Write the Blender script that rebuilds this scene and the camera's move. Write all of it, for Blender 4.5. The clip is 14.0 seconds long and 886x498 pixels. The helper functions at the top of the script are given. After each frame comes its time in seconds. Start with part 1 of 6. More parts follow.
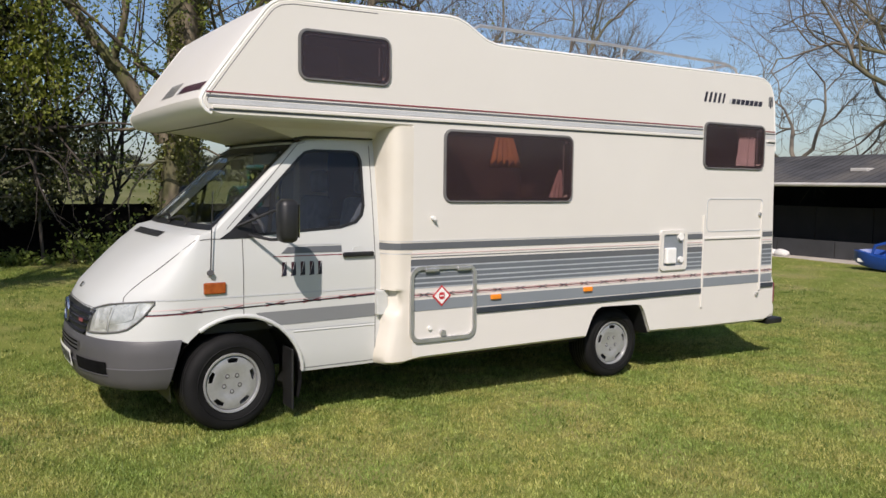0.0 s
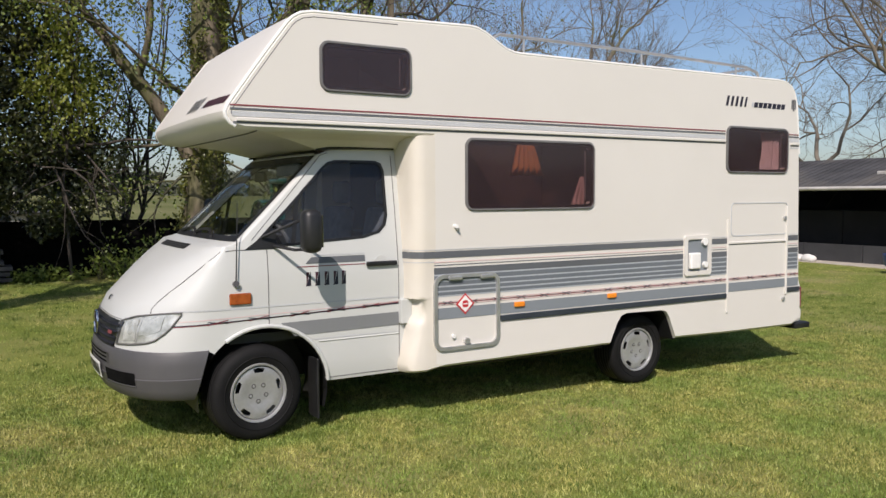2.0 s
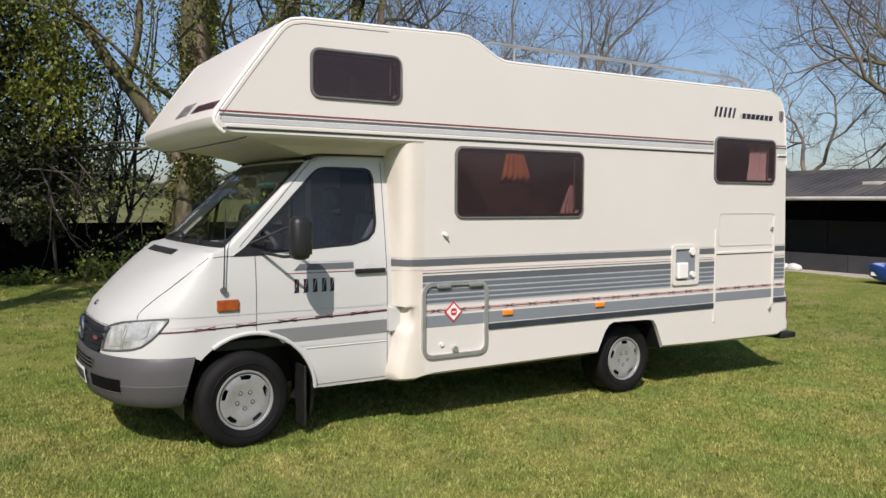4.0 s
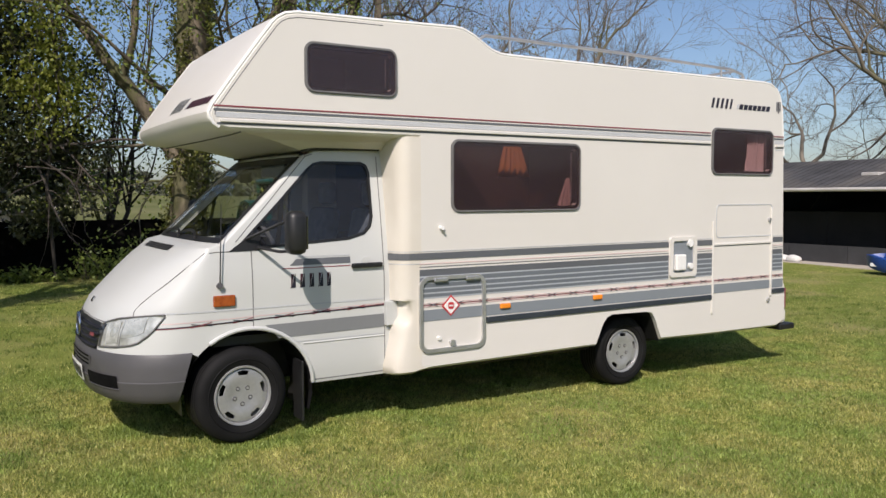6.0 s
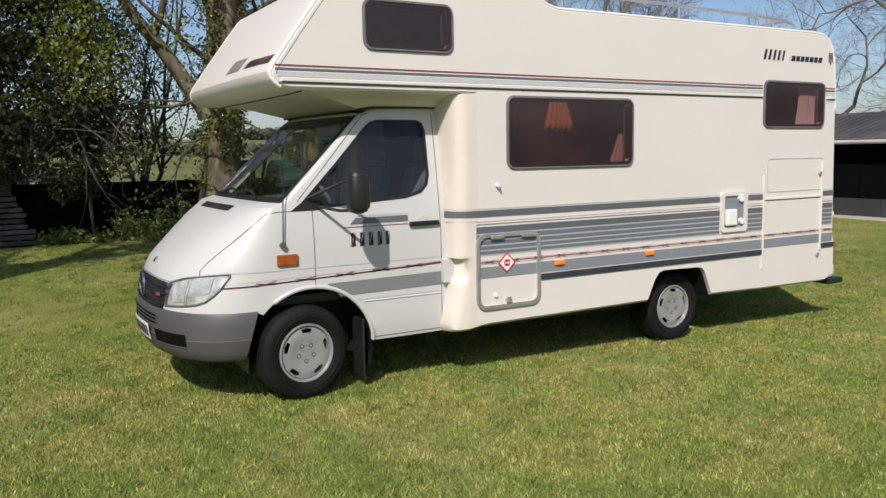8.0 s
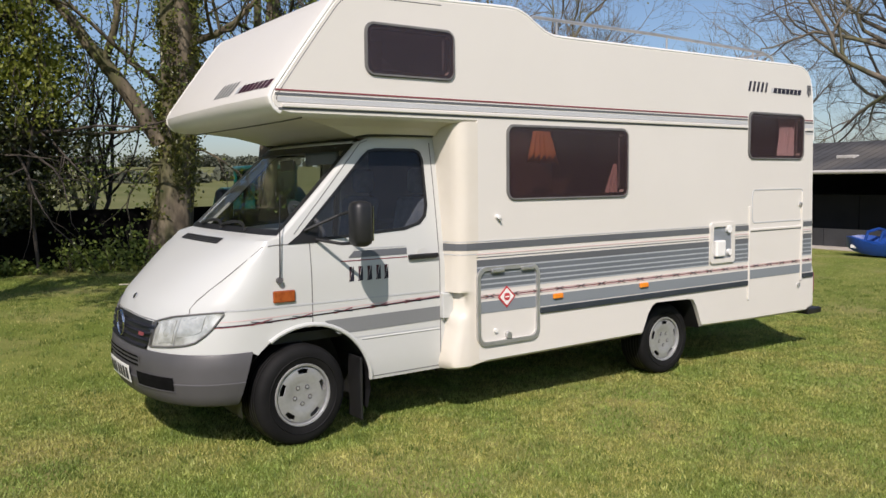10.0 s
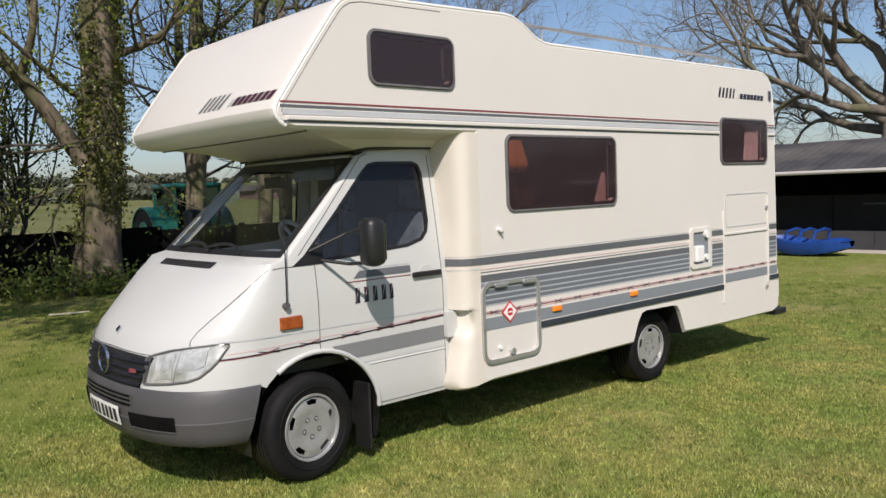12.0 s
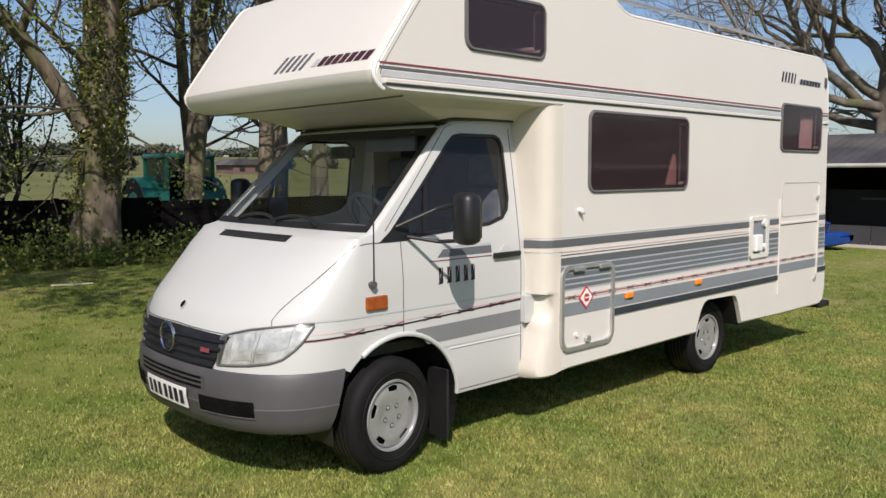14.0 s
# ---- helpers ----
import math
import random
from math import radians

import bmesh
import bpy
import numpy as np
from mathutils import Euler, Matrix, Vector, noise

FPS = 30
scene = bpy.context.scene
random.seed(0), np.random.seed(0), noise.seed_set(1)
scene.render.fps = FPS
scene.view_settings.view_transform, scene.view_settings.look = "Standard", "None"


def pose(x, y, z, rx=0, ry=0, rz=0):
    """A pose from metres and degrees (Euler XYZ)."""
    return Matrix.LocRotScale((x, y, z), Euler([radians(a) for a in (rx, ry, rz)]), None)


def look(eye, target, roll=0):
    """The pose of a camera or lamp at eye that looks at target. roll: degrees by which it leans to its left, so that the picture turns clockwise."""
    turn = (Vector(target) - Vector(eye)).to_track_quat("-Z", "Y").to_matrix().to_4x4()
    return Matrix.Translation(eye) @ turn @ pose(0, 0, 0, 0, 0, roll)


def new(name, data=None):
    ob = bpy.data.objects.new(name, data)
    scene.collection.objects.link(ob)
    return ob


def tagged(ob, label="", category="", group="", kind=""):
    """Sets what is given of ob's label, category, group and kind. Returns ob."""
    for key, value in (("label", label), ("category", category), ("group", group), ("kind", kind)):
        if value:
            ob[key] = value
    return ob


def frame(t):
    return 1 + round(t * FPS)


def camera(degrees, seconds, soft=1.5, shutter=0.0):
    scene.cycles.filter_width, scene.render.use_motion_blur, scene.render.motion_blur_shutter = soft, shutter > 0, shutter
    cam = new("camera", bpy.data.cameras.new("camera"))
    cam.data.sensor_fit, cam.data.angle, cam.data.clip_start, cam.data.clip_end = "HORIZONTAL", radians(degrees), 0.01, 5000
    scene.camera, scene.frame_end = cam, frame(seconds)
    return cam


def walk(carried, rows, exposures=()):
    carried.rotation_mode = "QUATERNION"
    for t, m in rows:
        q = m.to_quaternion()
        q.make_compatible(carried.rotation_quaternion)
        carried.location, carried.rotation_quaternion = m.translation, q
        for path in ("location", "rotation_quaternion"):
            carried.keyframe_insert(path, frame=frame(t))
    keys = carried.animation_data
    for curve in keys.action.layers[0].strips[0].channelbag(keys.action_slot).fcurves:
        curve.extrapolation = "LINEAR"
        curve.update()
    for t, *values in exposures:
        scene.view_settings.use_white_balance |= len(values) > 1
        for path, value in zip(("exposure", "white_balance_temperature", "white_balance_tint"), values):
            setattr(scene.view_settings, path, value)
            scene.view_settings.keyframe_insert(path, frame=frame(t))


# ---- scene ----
cam = camera(57.6, 14.0)
PATH = [
    (0, (-1.744, -5.229, 1.762), (-0.675, -3.546, 1.603), 0.7),
    (0.5, (-1.745, -5.238, 1.734), (-0.714, -3.53, 1.597), 0.6),
    (1, (-1.75, -5.251, 1.739), (-0.737, -3.531, 1.618), 0.1),
    (1.5, (-1.75, -5.249, 1.734), (-0.742, -3.527, 1.599), -0.1),
    (2, (-1.755, -5.245, 1.739), (-0.733, -3.531, 1.608), -0.3),
    (2.5, (-1.752, -5.239, 1.753), (-0.715, -3.533, 1.633), 0.0),
    (3, (-1.771, -5.239, 1.762), (-0.726, -3.538, 1.643), 0.6),
    (5.5, (-1.735, -5.231, 1.752), (-0.682, -3.535, 1.635), -0.3),
    (6, (-1.732, -5.24, 1.75), (-0.684, -3.541, 1.619), -0.2),
    (6.5, (-1.688, -5.254, 1.744), (-0.685, -3.531, 1.588), 0.1),
    (7, (-1.677, -5.224, 1.728), (-0.761, -3.458, 1.524), 0.1),
    (7.5, (-1.775, -5.205, 1.731), (-0.87, -3.437, 1.501), -0.4),
    (8, (-1.989, -5.104, 1.754), (-0.986, -3.39, 1.519), -0.9),
    (8.2, (-2.026, -5.09, 1.743), (-0.986, -3.396, 1.522), -1.0),
    (10.3, (-2.324, -4.548, 1.777), (-1.167, -2.926, 1.609), -0.9),
    (10.5, (-2.401, -4.485, 1.769), (-1.223, -2.878, 1.594), -1.1),
    (11, (-2.559, -4.374, 1.772), (-1.339, -2.802, 1.571), -1.2),
    (11.5, (-2.601, -4.24, 1.769), (-1.341, -2.697, 1.589), -1.7),
    (12, (-2.605, -4.047, 1.801), (-1.289, -2.549, 1.656), -2.2),
    (12.5, (-2.714, -3.874, 1.782), (-1.365, -2.406, 1.625), -1.3),
    (13, (-2.912, -3.698, 1.805), (-1.564, -2.232, 1.622), -1.5),
    (13.5, (-3.012, -3.539, 1.798), (-1.654, -2.084, 1.604), -0.2),
    (14, (-2.92, -3.316, 1.771), (-1.552, -1.87, 1.58), -0.2),
]
walk(cam, [(t, look(eye, target, roll)) for t, eye, target, roll in PATH], exposures=[(0, -0.01, 6500, 15), (14, -0.01, 6500, 15)])

# ---- daylight ----
SUN = Vector((0.28, 0.325, -0.39)).normalized()
world = bpy.data.worlds.new("sky")
scene.world = world
world.use_nodes = True
wn, wl = world.node_tree.nodes, world.node_tree.links
sky = wn.new("ShaderNodeTexSky")
sky.sky_type = "NISHITA"
sky.sun_disc = False
sky.sun_elevation = math.asin(-SUN.z)
sky.sun_rotation = math.atan2(-SUN.x, -SUN.y)
sky.air_density, sky.dust_density, sky.ozone_density = 1.0, 1.2, 3.8
wn["Background"].inputs[1].default_value = 0.108
wl.new(sky.outputs[0], wn["Background"].inputs[0])
sun_data = bpy.data.lights.new("sun", "SUN")
sun_data.energy, sun_data.angle, sun_data.color = 4.7, radians(0.55), (1.0, 0.925, 0.84)
sun = new("sun", sun_data)
sun.matrix_world = look((0, 0, 30), Vector((0, 0, 30)) + SUN)


# ---- materials ----
def surface(name, a, b, scale=6.0, rough=0.5, metal=0.0, bump=0.0, fine=60.0, c=None, spread=0.0, coat=0.0, stretch=(1, 1, 1), spec=0.5, grainy=None):
    """Two colours mixed by broad noise, a finer grain over them, and a slight relief; c: a third colour in patches; spread: lightness by piece."""
    m = bpy.data.materials.new(name)
    m.use_nodes = True
    n, l = m.node_tree.nodes, m.node_tree.links
    p = n["Principled BSDF"]
    co, mp = n.new("ShaderNodeTexCoord"), n.new("ShaderNodeMapping")
    mp.inputs["Scale"].default_value = stretch
    l.new(co.outputs["Object"], mp.inputs[0])
    big, small = n.new("ShaderNodeTexNoise"), n.new("ShaderNodeTexNoise")
    big.inputs["Scale"].default_value, big.inputs["Detail"].default_value = scale, 5
    small.inputs["Scale"].default_value, small.inputs["Detail"].default_value = fine, 3
    for k in (big, small):
        l.new(mp.outputs[0], k.inputs["Vector"])
    ramp = n.new("ShaderNodeValToRGB")
    ramp.color_ramp.elements[0].position, ramp.color_ramp.elements[1].position = 0.34, 0.66
    ramp.color_ramp.elements[0].color, ramp.color_ramp.elements[1].color = (*a, 1), (*b, 1)
    l.new(big.outputs[0], ramp.inputs[0])
    out = ramp.outputs[0]
    if c:
        patch, pr, mx = n.new("ShaderNodeTexNoise"), n.new("ShaderNodeValToRGB"), n.new("ShaderNodeMix")
        patch.inputs["Scale"].default_value, patch.inputs["Detail"].default_value = scale * 0.37, 6
        pr.color_ramp.elements[0].position, pr.color_ramp.elements[1].position = 0.5, 0.68
        mx.data_type = "RGBA"
        l.new(mp.outputs[0], patch.inputs["Vector"])
        l.new(patch.outputs[0], pr.inputs[0])
        l.new(pr.outputs[0], mx.inputs[0])
        l.new(out, mx.inputs[6])
        mx.inputs[7].default_value = (*c, 1)
        out = mx.outputs[2]
    grain, gr = n.new("ShaderNodeMix"), n.new("ShaderNodeMapRange")
    grain.data_type, grain.blend_type = "RGBA", "MULTIPLY"
    grain.inputs[0].default_value = 1.0
    k = grainy if grainy is not None else 0.13
    gr.inputs[3].default_value, gr.inputs[4].default_value = 1 - k, 1 + k
    l.new(small.outputs[0], gr.inputs[0])
    l.new(out, grain.inputs[6])
    l.new(gr.outputs[0], grain.inputs[7])
    out = grain.outputs[2]
    if spread:
        info, hsv, mr = n.new("ShaderNodeObjectInfo"), n.new("ShaderNodeHueSaturation"), n.new("ShaderNodeMapRange")
        mr.inputs[3].default_value, mr.inputs[4].default_value = 1 - spread, 1 + spread
        l.new(info.outputs["Random"], mr.inputs[0])
        l.new(mr.outputs[0], hsv.inputs["Value"])
        l.new(out, hsv.inputs["Color"])
        out = hsv.outputs[0]
    l.new(out, p.inputs["Base Color"])
    p.inputs["Roughness"].default_value, p.inputs["Metallic"].default_value = rough, metal
    p.inputs["Specular IOR Level"].default_value = spec
    p.inputs["Coat Weight"].default_value = coat
    p.inputs["Coat Roughness"].default_value = 0.08
    if bump:
        bp = n.new("ShaderNodeBump")
        bp.inputs["Strength"].default_value, bp.inputs["Distance"].default_value = bump, 0.02
        l.new(small.outputs[0], bp.inputs["Height"])
        l.new(bp.outputs[0], p.inputs["Normal"])
    return m


def leafy(name, dark, light, through_light=0.35, rough=0.45, patches=None):
    """Leaves that differ one by one, and let some light through."""
    m = bpy.data.materials.new(name)
    m.use_nodes = True
    n, l = m.node_tree.nodes, m.node_tree.links
    p, geo, ramp = n["Principled BSDF"], n.new("ShaderNodeNewGeometry"), n.new("ShaderNodeValToRGB")
    ramp.color_ramp.elements[0].color, ramp.color_ramp.elements[1].color = (*dark, 1), (*light, 1)
    l.new(geo.outputs["Random Per Island"], ramp.inputs[0])
    out = ramp.outputs[0]
    if patches:
        co, nz, rr, mul = n.new("ShaderNodeTexCoord"), n.new("ShaderNodeTexNoise"), n.new("ShaderNodeValToRGB"), n.new("ShaderNodeMix")
        nz.inputs["Scale"].default_value, nz.inputs["Detail"].default_value = 1.7, 7
        rr.color_ramp.elements[0].position, rr.color_ramp.elements[1].position = 0.40, 0.60
        rr.color_ramp.elements[0].color, rr.color_ramp.elements[1].color = (*patches[0], 1), (*patches[1], 1)
        mul.data_type, mul.blend_type = "RGBA", "MULTIPLY"
        mul.inputs[0].default_value = 1.0
        l.new(co.outputs["Object"], nz.inputs["Vector"])
        l.new(nz.outputs[0], rr.inputs[0])
        l.new(out, mul.inputs[6])
        l.new(rr.outputs[0], mul.inputs[7])
        near, nr, mul2 = n.new("ShaderNodeTexNoise"), n.new("ShaderNodeMapRange"), n.new("ShaderNodeMix")
        near.inputs["Scale"].default_value, near.inputs["Detail"].default_value = 13.0, 4
        nr.inputs[1].default_value, nr.inputs[2].default_value, nr.inputs[3].default_value, nr.inputs[4].default_value = 0.3, 0.7, 0.68, 1.32
        mul2.data_type, mul2.blend_type = "RGBA", "MULTIPLY"
        mul2.inputs[0].default_value = 1.0
        l.new(co.outputs["Object"], near.inputs["Vector"])
        l.new(near.outputs[0], nr.inputs[0])
        l.new(mul.outputs[2], mul2.inputs[6])
        l.new(nr.outputs[0], mul2.inputs[7])
        out = mul2.outputs[2]
    l.new(out, p.inputs["Base Color"])
    p.inputs["Roughness"].default_value = rough
    tr, mx = n.new("ShaderNodeBsdfTranslucent"), n.new("ShaderNodeMixShader")
    l.new(out, tr.inputs[0])
    mx.inputs[0].default_value = through_light
    l.new(p.outputs[0], mx.inputs[1])
    l.new(tr.outputs[0], mx.inputs[2])
    l.new(mx.outputs[0], n["Material Output"].inputs[0])
    return m


def glazing(name, tint, rough=0.01, ior=1.5, haze=None):
    """A thin pane: tinted, clear, and glossier at a glance."""
    m = bpy.data.materials.new(name)
    m.use_nodes = True
    n, l = m.node_tree.nodes, m.node_tree.links
    n.remove(n["Principled BSDF"])
    lw, tr, gl, mx = n.new("ShaderNodeLayerWeight"), n.new("ShaderNodeBsdfTransparent"), n.new("ShaderNodeBsdfGlossy"), n.new("ShaderNodeMixShader")
    power, fr = n.new("ShaderNodeMath"), n.new("ShaderNodeMath")
    r0 = ((ior - 1) / (ior + 1)) ** 2
    lw.inputs[0].default_value = 0.5
    power.operation, power.inputs[1].default_value = "POWER", 5.0
    fr.operation, fr.inputs[1].default_value, fr.inputs[2].default_value = "MULTIPLY_ADD", 1 - r0, r0
    l.new(lw.outputs["Facing"], power.inputs[0])
    l.new(power.outputs[0], fr.inputs[0])
    tr.inputs[0].default_value = (*tint, 1)
    gl.inputs["Roughness"].default_value = rough
    l.new(fr.outputs[0], mx.inputs[0])
    l.new(tr.outputs[0], mx.inputs[1])
    l.new(gl.outputs[0], mx.inputs[2])
    out = mx.outputs[0]
    if haze:
        df, hz = n.new("ShaderNodeBsdfDiffuse"), n.new("ShaderNodeMixShader")
        df.inputs[0].default_value = (*haze, 1)
        hz.inputs[0].default_value = 0.12
        l.new(out, hz.inputs[1])
        l.new(df.outputs[0], hz.inputs[2])
        out = hz.outputs[0]
    l.new(out, n["Material Output"].inputs[0])
    m["pane"] = True
    return m


CREAM = surface("cream_panel", (0.672, 0.645, 0.592), (0.692, 0.665, 0.613), 0.9, 0.36, fine=3, grainy=0.015)
CREAM_OLD = surface("aged_cream_moulding", (0.68, 0.638, 0.560), (0.65, 0.602, 0.515), 2.2, 0.36, fine=8, grainy=0.03)
WHITE = surface("white_van_paint", (0.540, 0.549, 0.527), (0.562, 0.570, 0.546), 1.2, 0.30, fine=4, coat=0.15, grainy=0.015)
GREY_PLASTIC = surface("grey_bumper_plastic", (0.070, 0.068, 0.070), (0.085, 0.082, 0.084), 3.0, 0.48, bump=0.05, fine=220, grainy=0.05)
BLACK_PLASTIC = surface("black_plastic", (0.010, 0.010, 0.0105), (0.018, 0.018, 0.0185), 9.0, 0.45, bump=0.03, fine=160)
# near black, holding the shade inside the bumper slots
SLOT_SHADE = surface("slot_shade", (0.003, 0.003, 0.003), (0.006, 0.006, 0.006), 9.0, 0.9, spec=0.1)
RUBBER = surface("tyre_rubber", (0.0050, 0.0049, 0.0050), (0.0095, 0.0093, 0.0094), 5.0, 0.75, bump=0.06, fine=120, spec=0.25)
SILVER = surface("silver_wheel_trim", (0.38, 0.385, 0.39), (0.45, 0.455, 0.46), 7.0, 0.32, metal=0.45, fine=40)
ALU = surface("dull_aluminium", (0.46, 0.46, 0.46), (0.58, 0.58, 0.57), 8.0, 0.4, metal=0.7, fine=90)
CHROME = surface("chrome", (0.7, 0.7, 0.72), (0.78, 0.78, 0.8), 4.0, 0.12, metal=1.0)
GREY_FRAME = surface("grey_window_rubber", (0.13, 0.127, 0.124), (0.18, 0.175, 0.17), 6.0, 0.5, fine=80)
# haze colour: milky acrylic, with some of the sky's reflection put in
TINTED = glazing("smoked_acrylic", (0.58, 0.48, 0.48), rough=0.05, ior=1.5, haze=(0.165, 0.122, 0.135))
CLEAR = glazing("windscreen_glass", (0.80, 0.83, 0.81), ior=1.5)
DOOR_GLASS = glazing("door_glass", (0.46, 0.46, 0.46), ior=1.55, haze=(0.10, 0.10, 0.11))
TRACTOR_GLASS = glazing("tractor_cab_glass", (0.34, 0.42, 0.45), ior=1.5)
LENS = glazing("lamp_lens", (0.86, 0.87, 0.86), rough=0.16, ior=1.3)
STRIPE_DARK = surface("dark_grey_stripe", (0.105, 0.112, 0.122), (0.125, 0.132, 0.142), 1.0, 0.4, grainy=0.03)
STRIPE_BLUE = surface("blue_grey_stripe", (0.205, 0.228, 0.250), (0.225, 0.248, 0.270), 1.0, 0.4, grainy=0.03)
BAR = surface("slate_stripe", (0.135, 0.152, 0.170), (0.152, 0.170, 0.188), 1.0, 0.4, grainy=0.03)
MID_GREY = surface("mid_grey_stripe", (0.38, 0.405, 0.43), (0.41, 0.435, 0.46), 1.0, 0.4, grainy=0.03)
STRIPE_LIGHT = surface("light_grey_stripe", (0.47, 0.48, 0.49), (0.52, 0.53, 0.54), 3.0, 0.4)
STRIPE_RED = surface("red_line", (0.20, 0.045, 0.055), (0.25, 0.06, 0.07), 5.0, 0.4)
DARK_RED = surface("dark_red_decal", (0.045, 0.014, 0.022), (0.07, 0.02, 0.03), 4.0, 0.45)
STRIPE_PINK = surface("pale_pink_line", (0.66, 0.47, 0.46), (0.70, 0.52, 0.50), 5.0, 0.4)
NAVY = surface("navy_decal", (0.014, 0.013, 0.024), (0.024, 0.022, 0.036), 5.0, 0.45)
ORANGE = surface("orange_lamp_plastic", (0.75, 0.21, 0.02), (0.85, 0.28, 0.03), 12.0, 0.22, fine=150)
BROWN_ORANGE = surface("amber_indicator", (0.22, 0.045, 0.012), (0.34, 0.085, 0.02), 25.0, 0.2, fine=200)
SIGN_RED = surface("sign_red", (0.50, 0.035, 0.045), (0.58, 0.05, 0.06), 8.0, 0.4)
SIGN_WHITE = surface("white_plastic", (0.80, 0.79, 0.76), (0.83, 0.82, 0.79), 4.0, 0.35)
PALE_LINING = surface("pale_lining", (0.40, 0.33, 0.33), (0.48, 0.40, 0.40), 3.0, 0.75, spec=0.2)
# dark brown, with the dimness inside the coach put into the colour
INTERIOR = surface("dim_brown_interior", (0.045, 0.028, 0.022), (0.075, 0.048, 0.036), 3.0, 0.75, spec=0.2)
DASH = surface("dark_blue_grey_dash", (0.15, 0.162, 0.185), (0.19, 0.202, 0.225), 5.0, 0.6, fine=150, bump=0.03)
SEAT = surface("blue_grey_seat_cloth", (0.13, 0.15, 0.19), (0.20, 0.22, 0.26), 14.0, 0.9, fine=200, bump=0.05)
CLOTH_ORANGE = surface("orange_cloth", (0.46, 0.17, 0.05), (0.58, 0.26, 0.09), 9.0, 0.9, fine=120)
CLOTH_PINK = surface("pale_pink_curtain", (0.78, 0.66, 0.66), (0.84, 0.74, 0.74), 9.0, 0.9, fine=120)
BARK = surface("ivy_grown_bark", (0.050, 0.040, 0.028), (0.190, 0.155, 0.108), 5.0, 0.95, bump=1.0, fine=9, c=(0.075, 0.080, 0.026), grainy=0.70, stretch=(1, 1, 0.35))
BARK_GREY = surface("grey_oak_bark", (0.11, 0.092, 0.072), (0.24, 0.205, 0.16), 2.2, 0.95, bump=0.8, fine=22, c=(0.12, 0.12, 0.055), stretch=(1, 1, 0.5))
TWIG = surface("twig_bark", (0.045, 0.037, 0.03), (0.085, 0.07, 0.057), 2.0, 0.9)
LEAF_DARK = leafy("evergreen_leaves", (0.016, 0.023, 0.009), (0.105, 0.115, 0.044), 0.22, 0.30)
LEAF_IVY = leafy("ivy_leaves", (0.045, 0.060, 0.012), (0.19, 0.195, 0.045), 0.25, 0.38)
LEAF_YOUNG = leafy("young_leaves", (0.125, 0.165, 0.022), (0.31, 0.33, 0.058), 0.45, 0.5)
LEAF_BROWN = leafy("brown_ivy", (0.085, 0.055, 0.022), (0.26, 0.165, 0.07), 0.25, 0.5)
LEAF_SHRUB = leafy("shrub_leaves", (0.065, 0.11, 0.018), (0.26, 0.32, 0.07), 0.35, 0.45)
LAWN = surface("mown_lawn", (0.135, 0.175, 0.032), (0.215, 0.235, 0.060), 1.6, 0.95, bump=0.7, fine=85, c=(0.275, 0.250, 0.100), spec=0.1, grainy=0.2)
FIELD = surface("rough_field", (0.120, 0.132, 0.045), (0.175, 0.172, 0.075), 0.15, 0.95, bump=0.4, fine=3, spec=0.1, grainy=0.15)
BLADE = leafy("grass_blades", (0.208, 0.262, 0.050), (0.50, 0.505, 0.170), 0.40, 0.6, patches=((0.76, 0.91, 0.74), (1.16, 1.05, 1.10)))
TUFT = leafy("tuft_blades", (0.085, 0.140, 0.020), (0.20, 0.265, 0.055), 0.40, 0.6)
# boards near black, the shade of the trees put into their colour
FENCE_WOOD = surface("black_shaded_board", (0.0030, 0.0028, 0.0028), (0.0060, 0.0055, 0.0052), 2.5, 0.9, bump=0.3, fine=40, stretch=(0.2, 1, 1), spread=0.3, spec=0.08)
# near black, with the shade of the open barn put into the colour
BARN_BLACK = surface("dark_inside_black", (0.008, 0.008, 0.008), (0.014, 0.014, 0.014), 1.5, 0.8, fine=30)
BARN_PANEL = surface("grey_barn_panel", (0.032, 0.032, 0.034), (0.045, 0.045, 0.047), 1.5, 0.6, fine=20, spread=0.12)
ROOFING = surface("weathered_grey_roofing", (0.050, 0.050, 0.053), (0.078, 0.078, 0.082), 1.3, 0.9, bump=0.3, fine=16, c=(0.12, 0.112, 0.104), spec=0.2)
FASCIA = surface("pale_fascia", (0.42, 0.40, 0.37), (0.52, 0.50, 0.47), 2.0, 0.6)
BLUE_PLASTIC = surface("blue_plastic", (0.008, 0.045, 0.22), (0.014, 0.062, 0.28), 3.0, 0.35, fine=30)
TRACTOR_GREEN = surface("green_tractor_paint", (0.006, 0.085, 0.064), (0.009, 0.105, 0.080), 3.0, 0.35)
SACK = surface("white_sack", (0.62, 0.60, 0.57), (0.72, 0.70, 0.67), 6.0, 0.8, bump=0.2)
DRY_WOOD = surface("pale_stick", (0.50, 0.44, 0.34), (0.62, 0.56, 0.45), 8.0, 0.9)
# greyed and lightened, distance haze being put into the leaf colour
HEDGE = leafy("hazed_hedge_leaves", (0.060, 0.070, 0.045), (0.125, 0.135, 0.095), 0.1, 0.9)
RED_BROWN = surface("far_red_brown", (0.13, 0.085, 0.072), (0.16, 0.10, 0.088), 0.6, 0.9)
CONCRETE = surface("pale_concrete", (0.38, 0.34, 0.29), (0.48, 0.43, 0.37), 2.0, 0.9, bump=0.2)


# ---- building blocks ----
def thing(name, at, label, category, group="", kind=""):
    ob = new(name)
    ob.location = at
    ob.empty_display_size = 0.2
    return tagged(ob, label, category, group, kind)


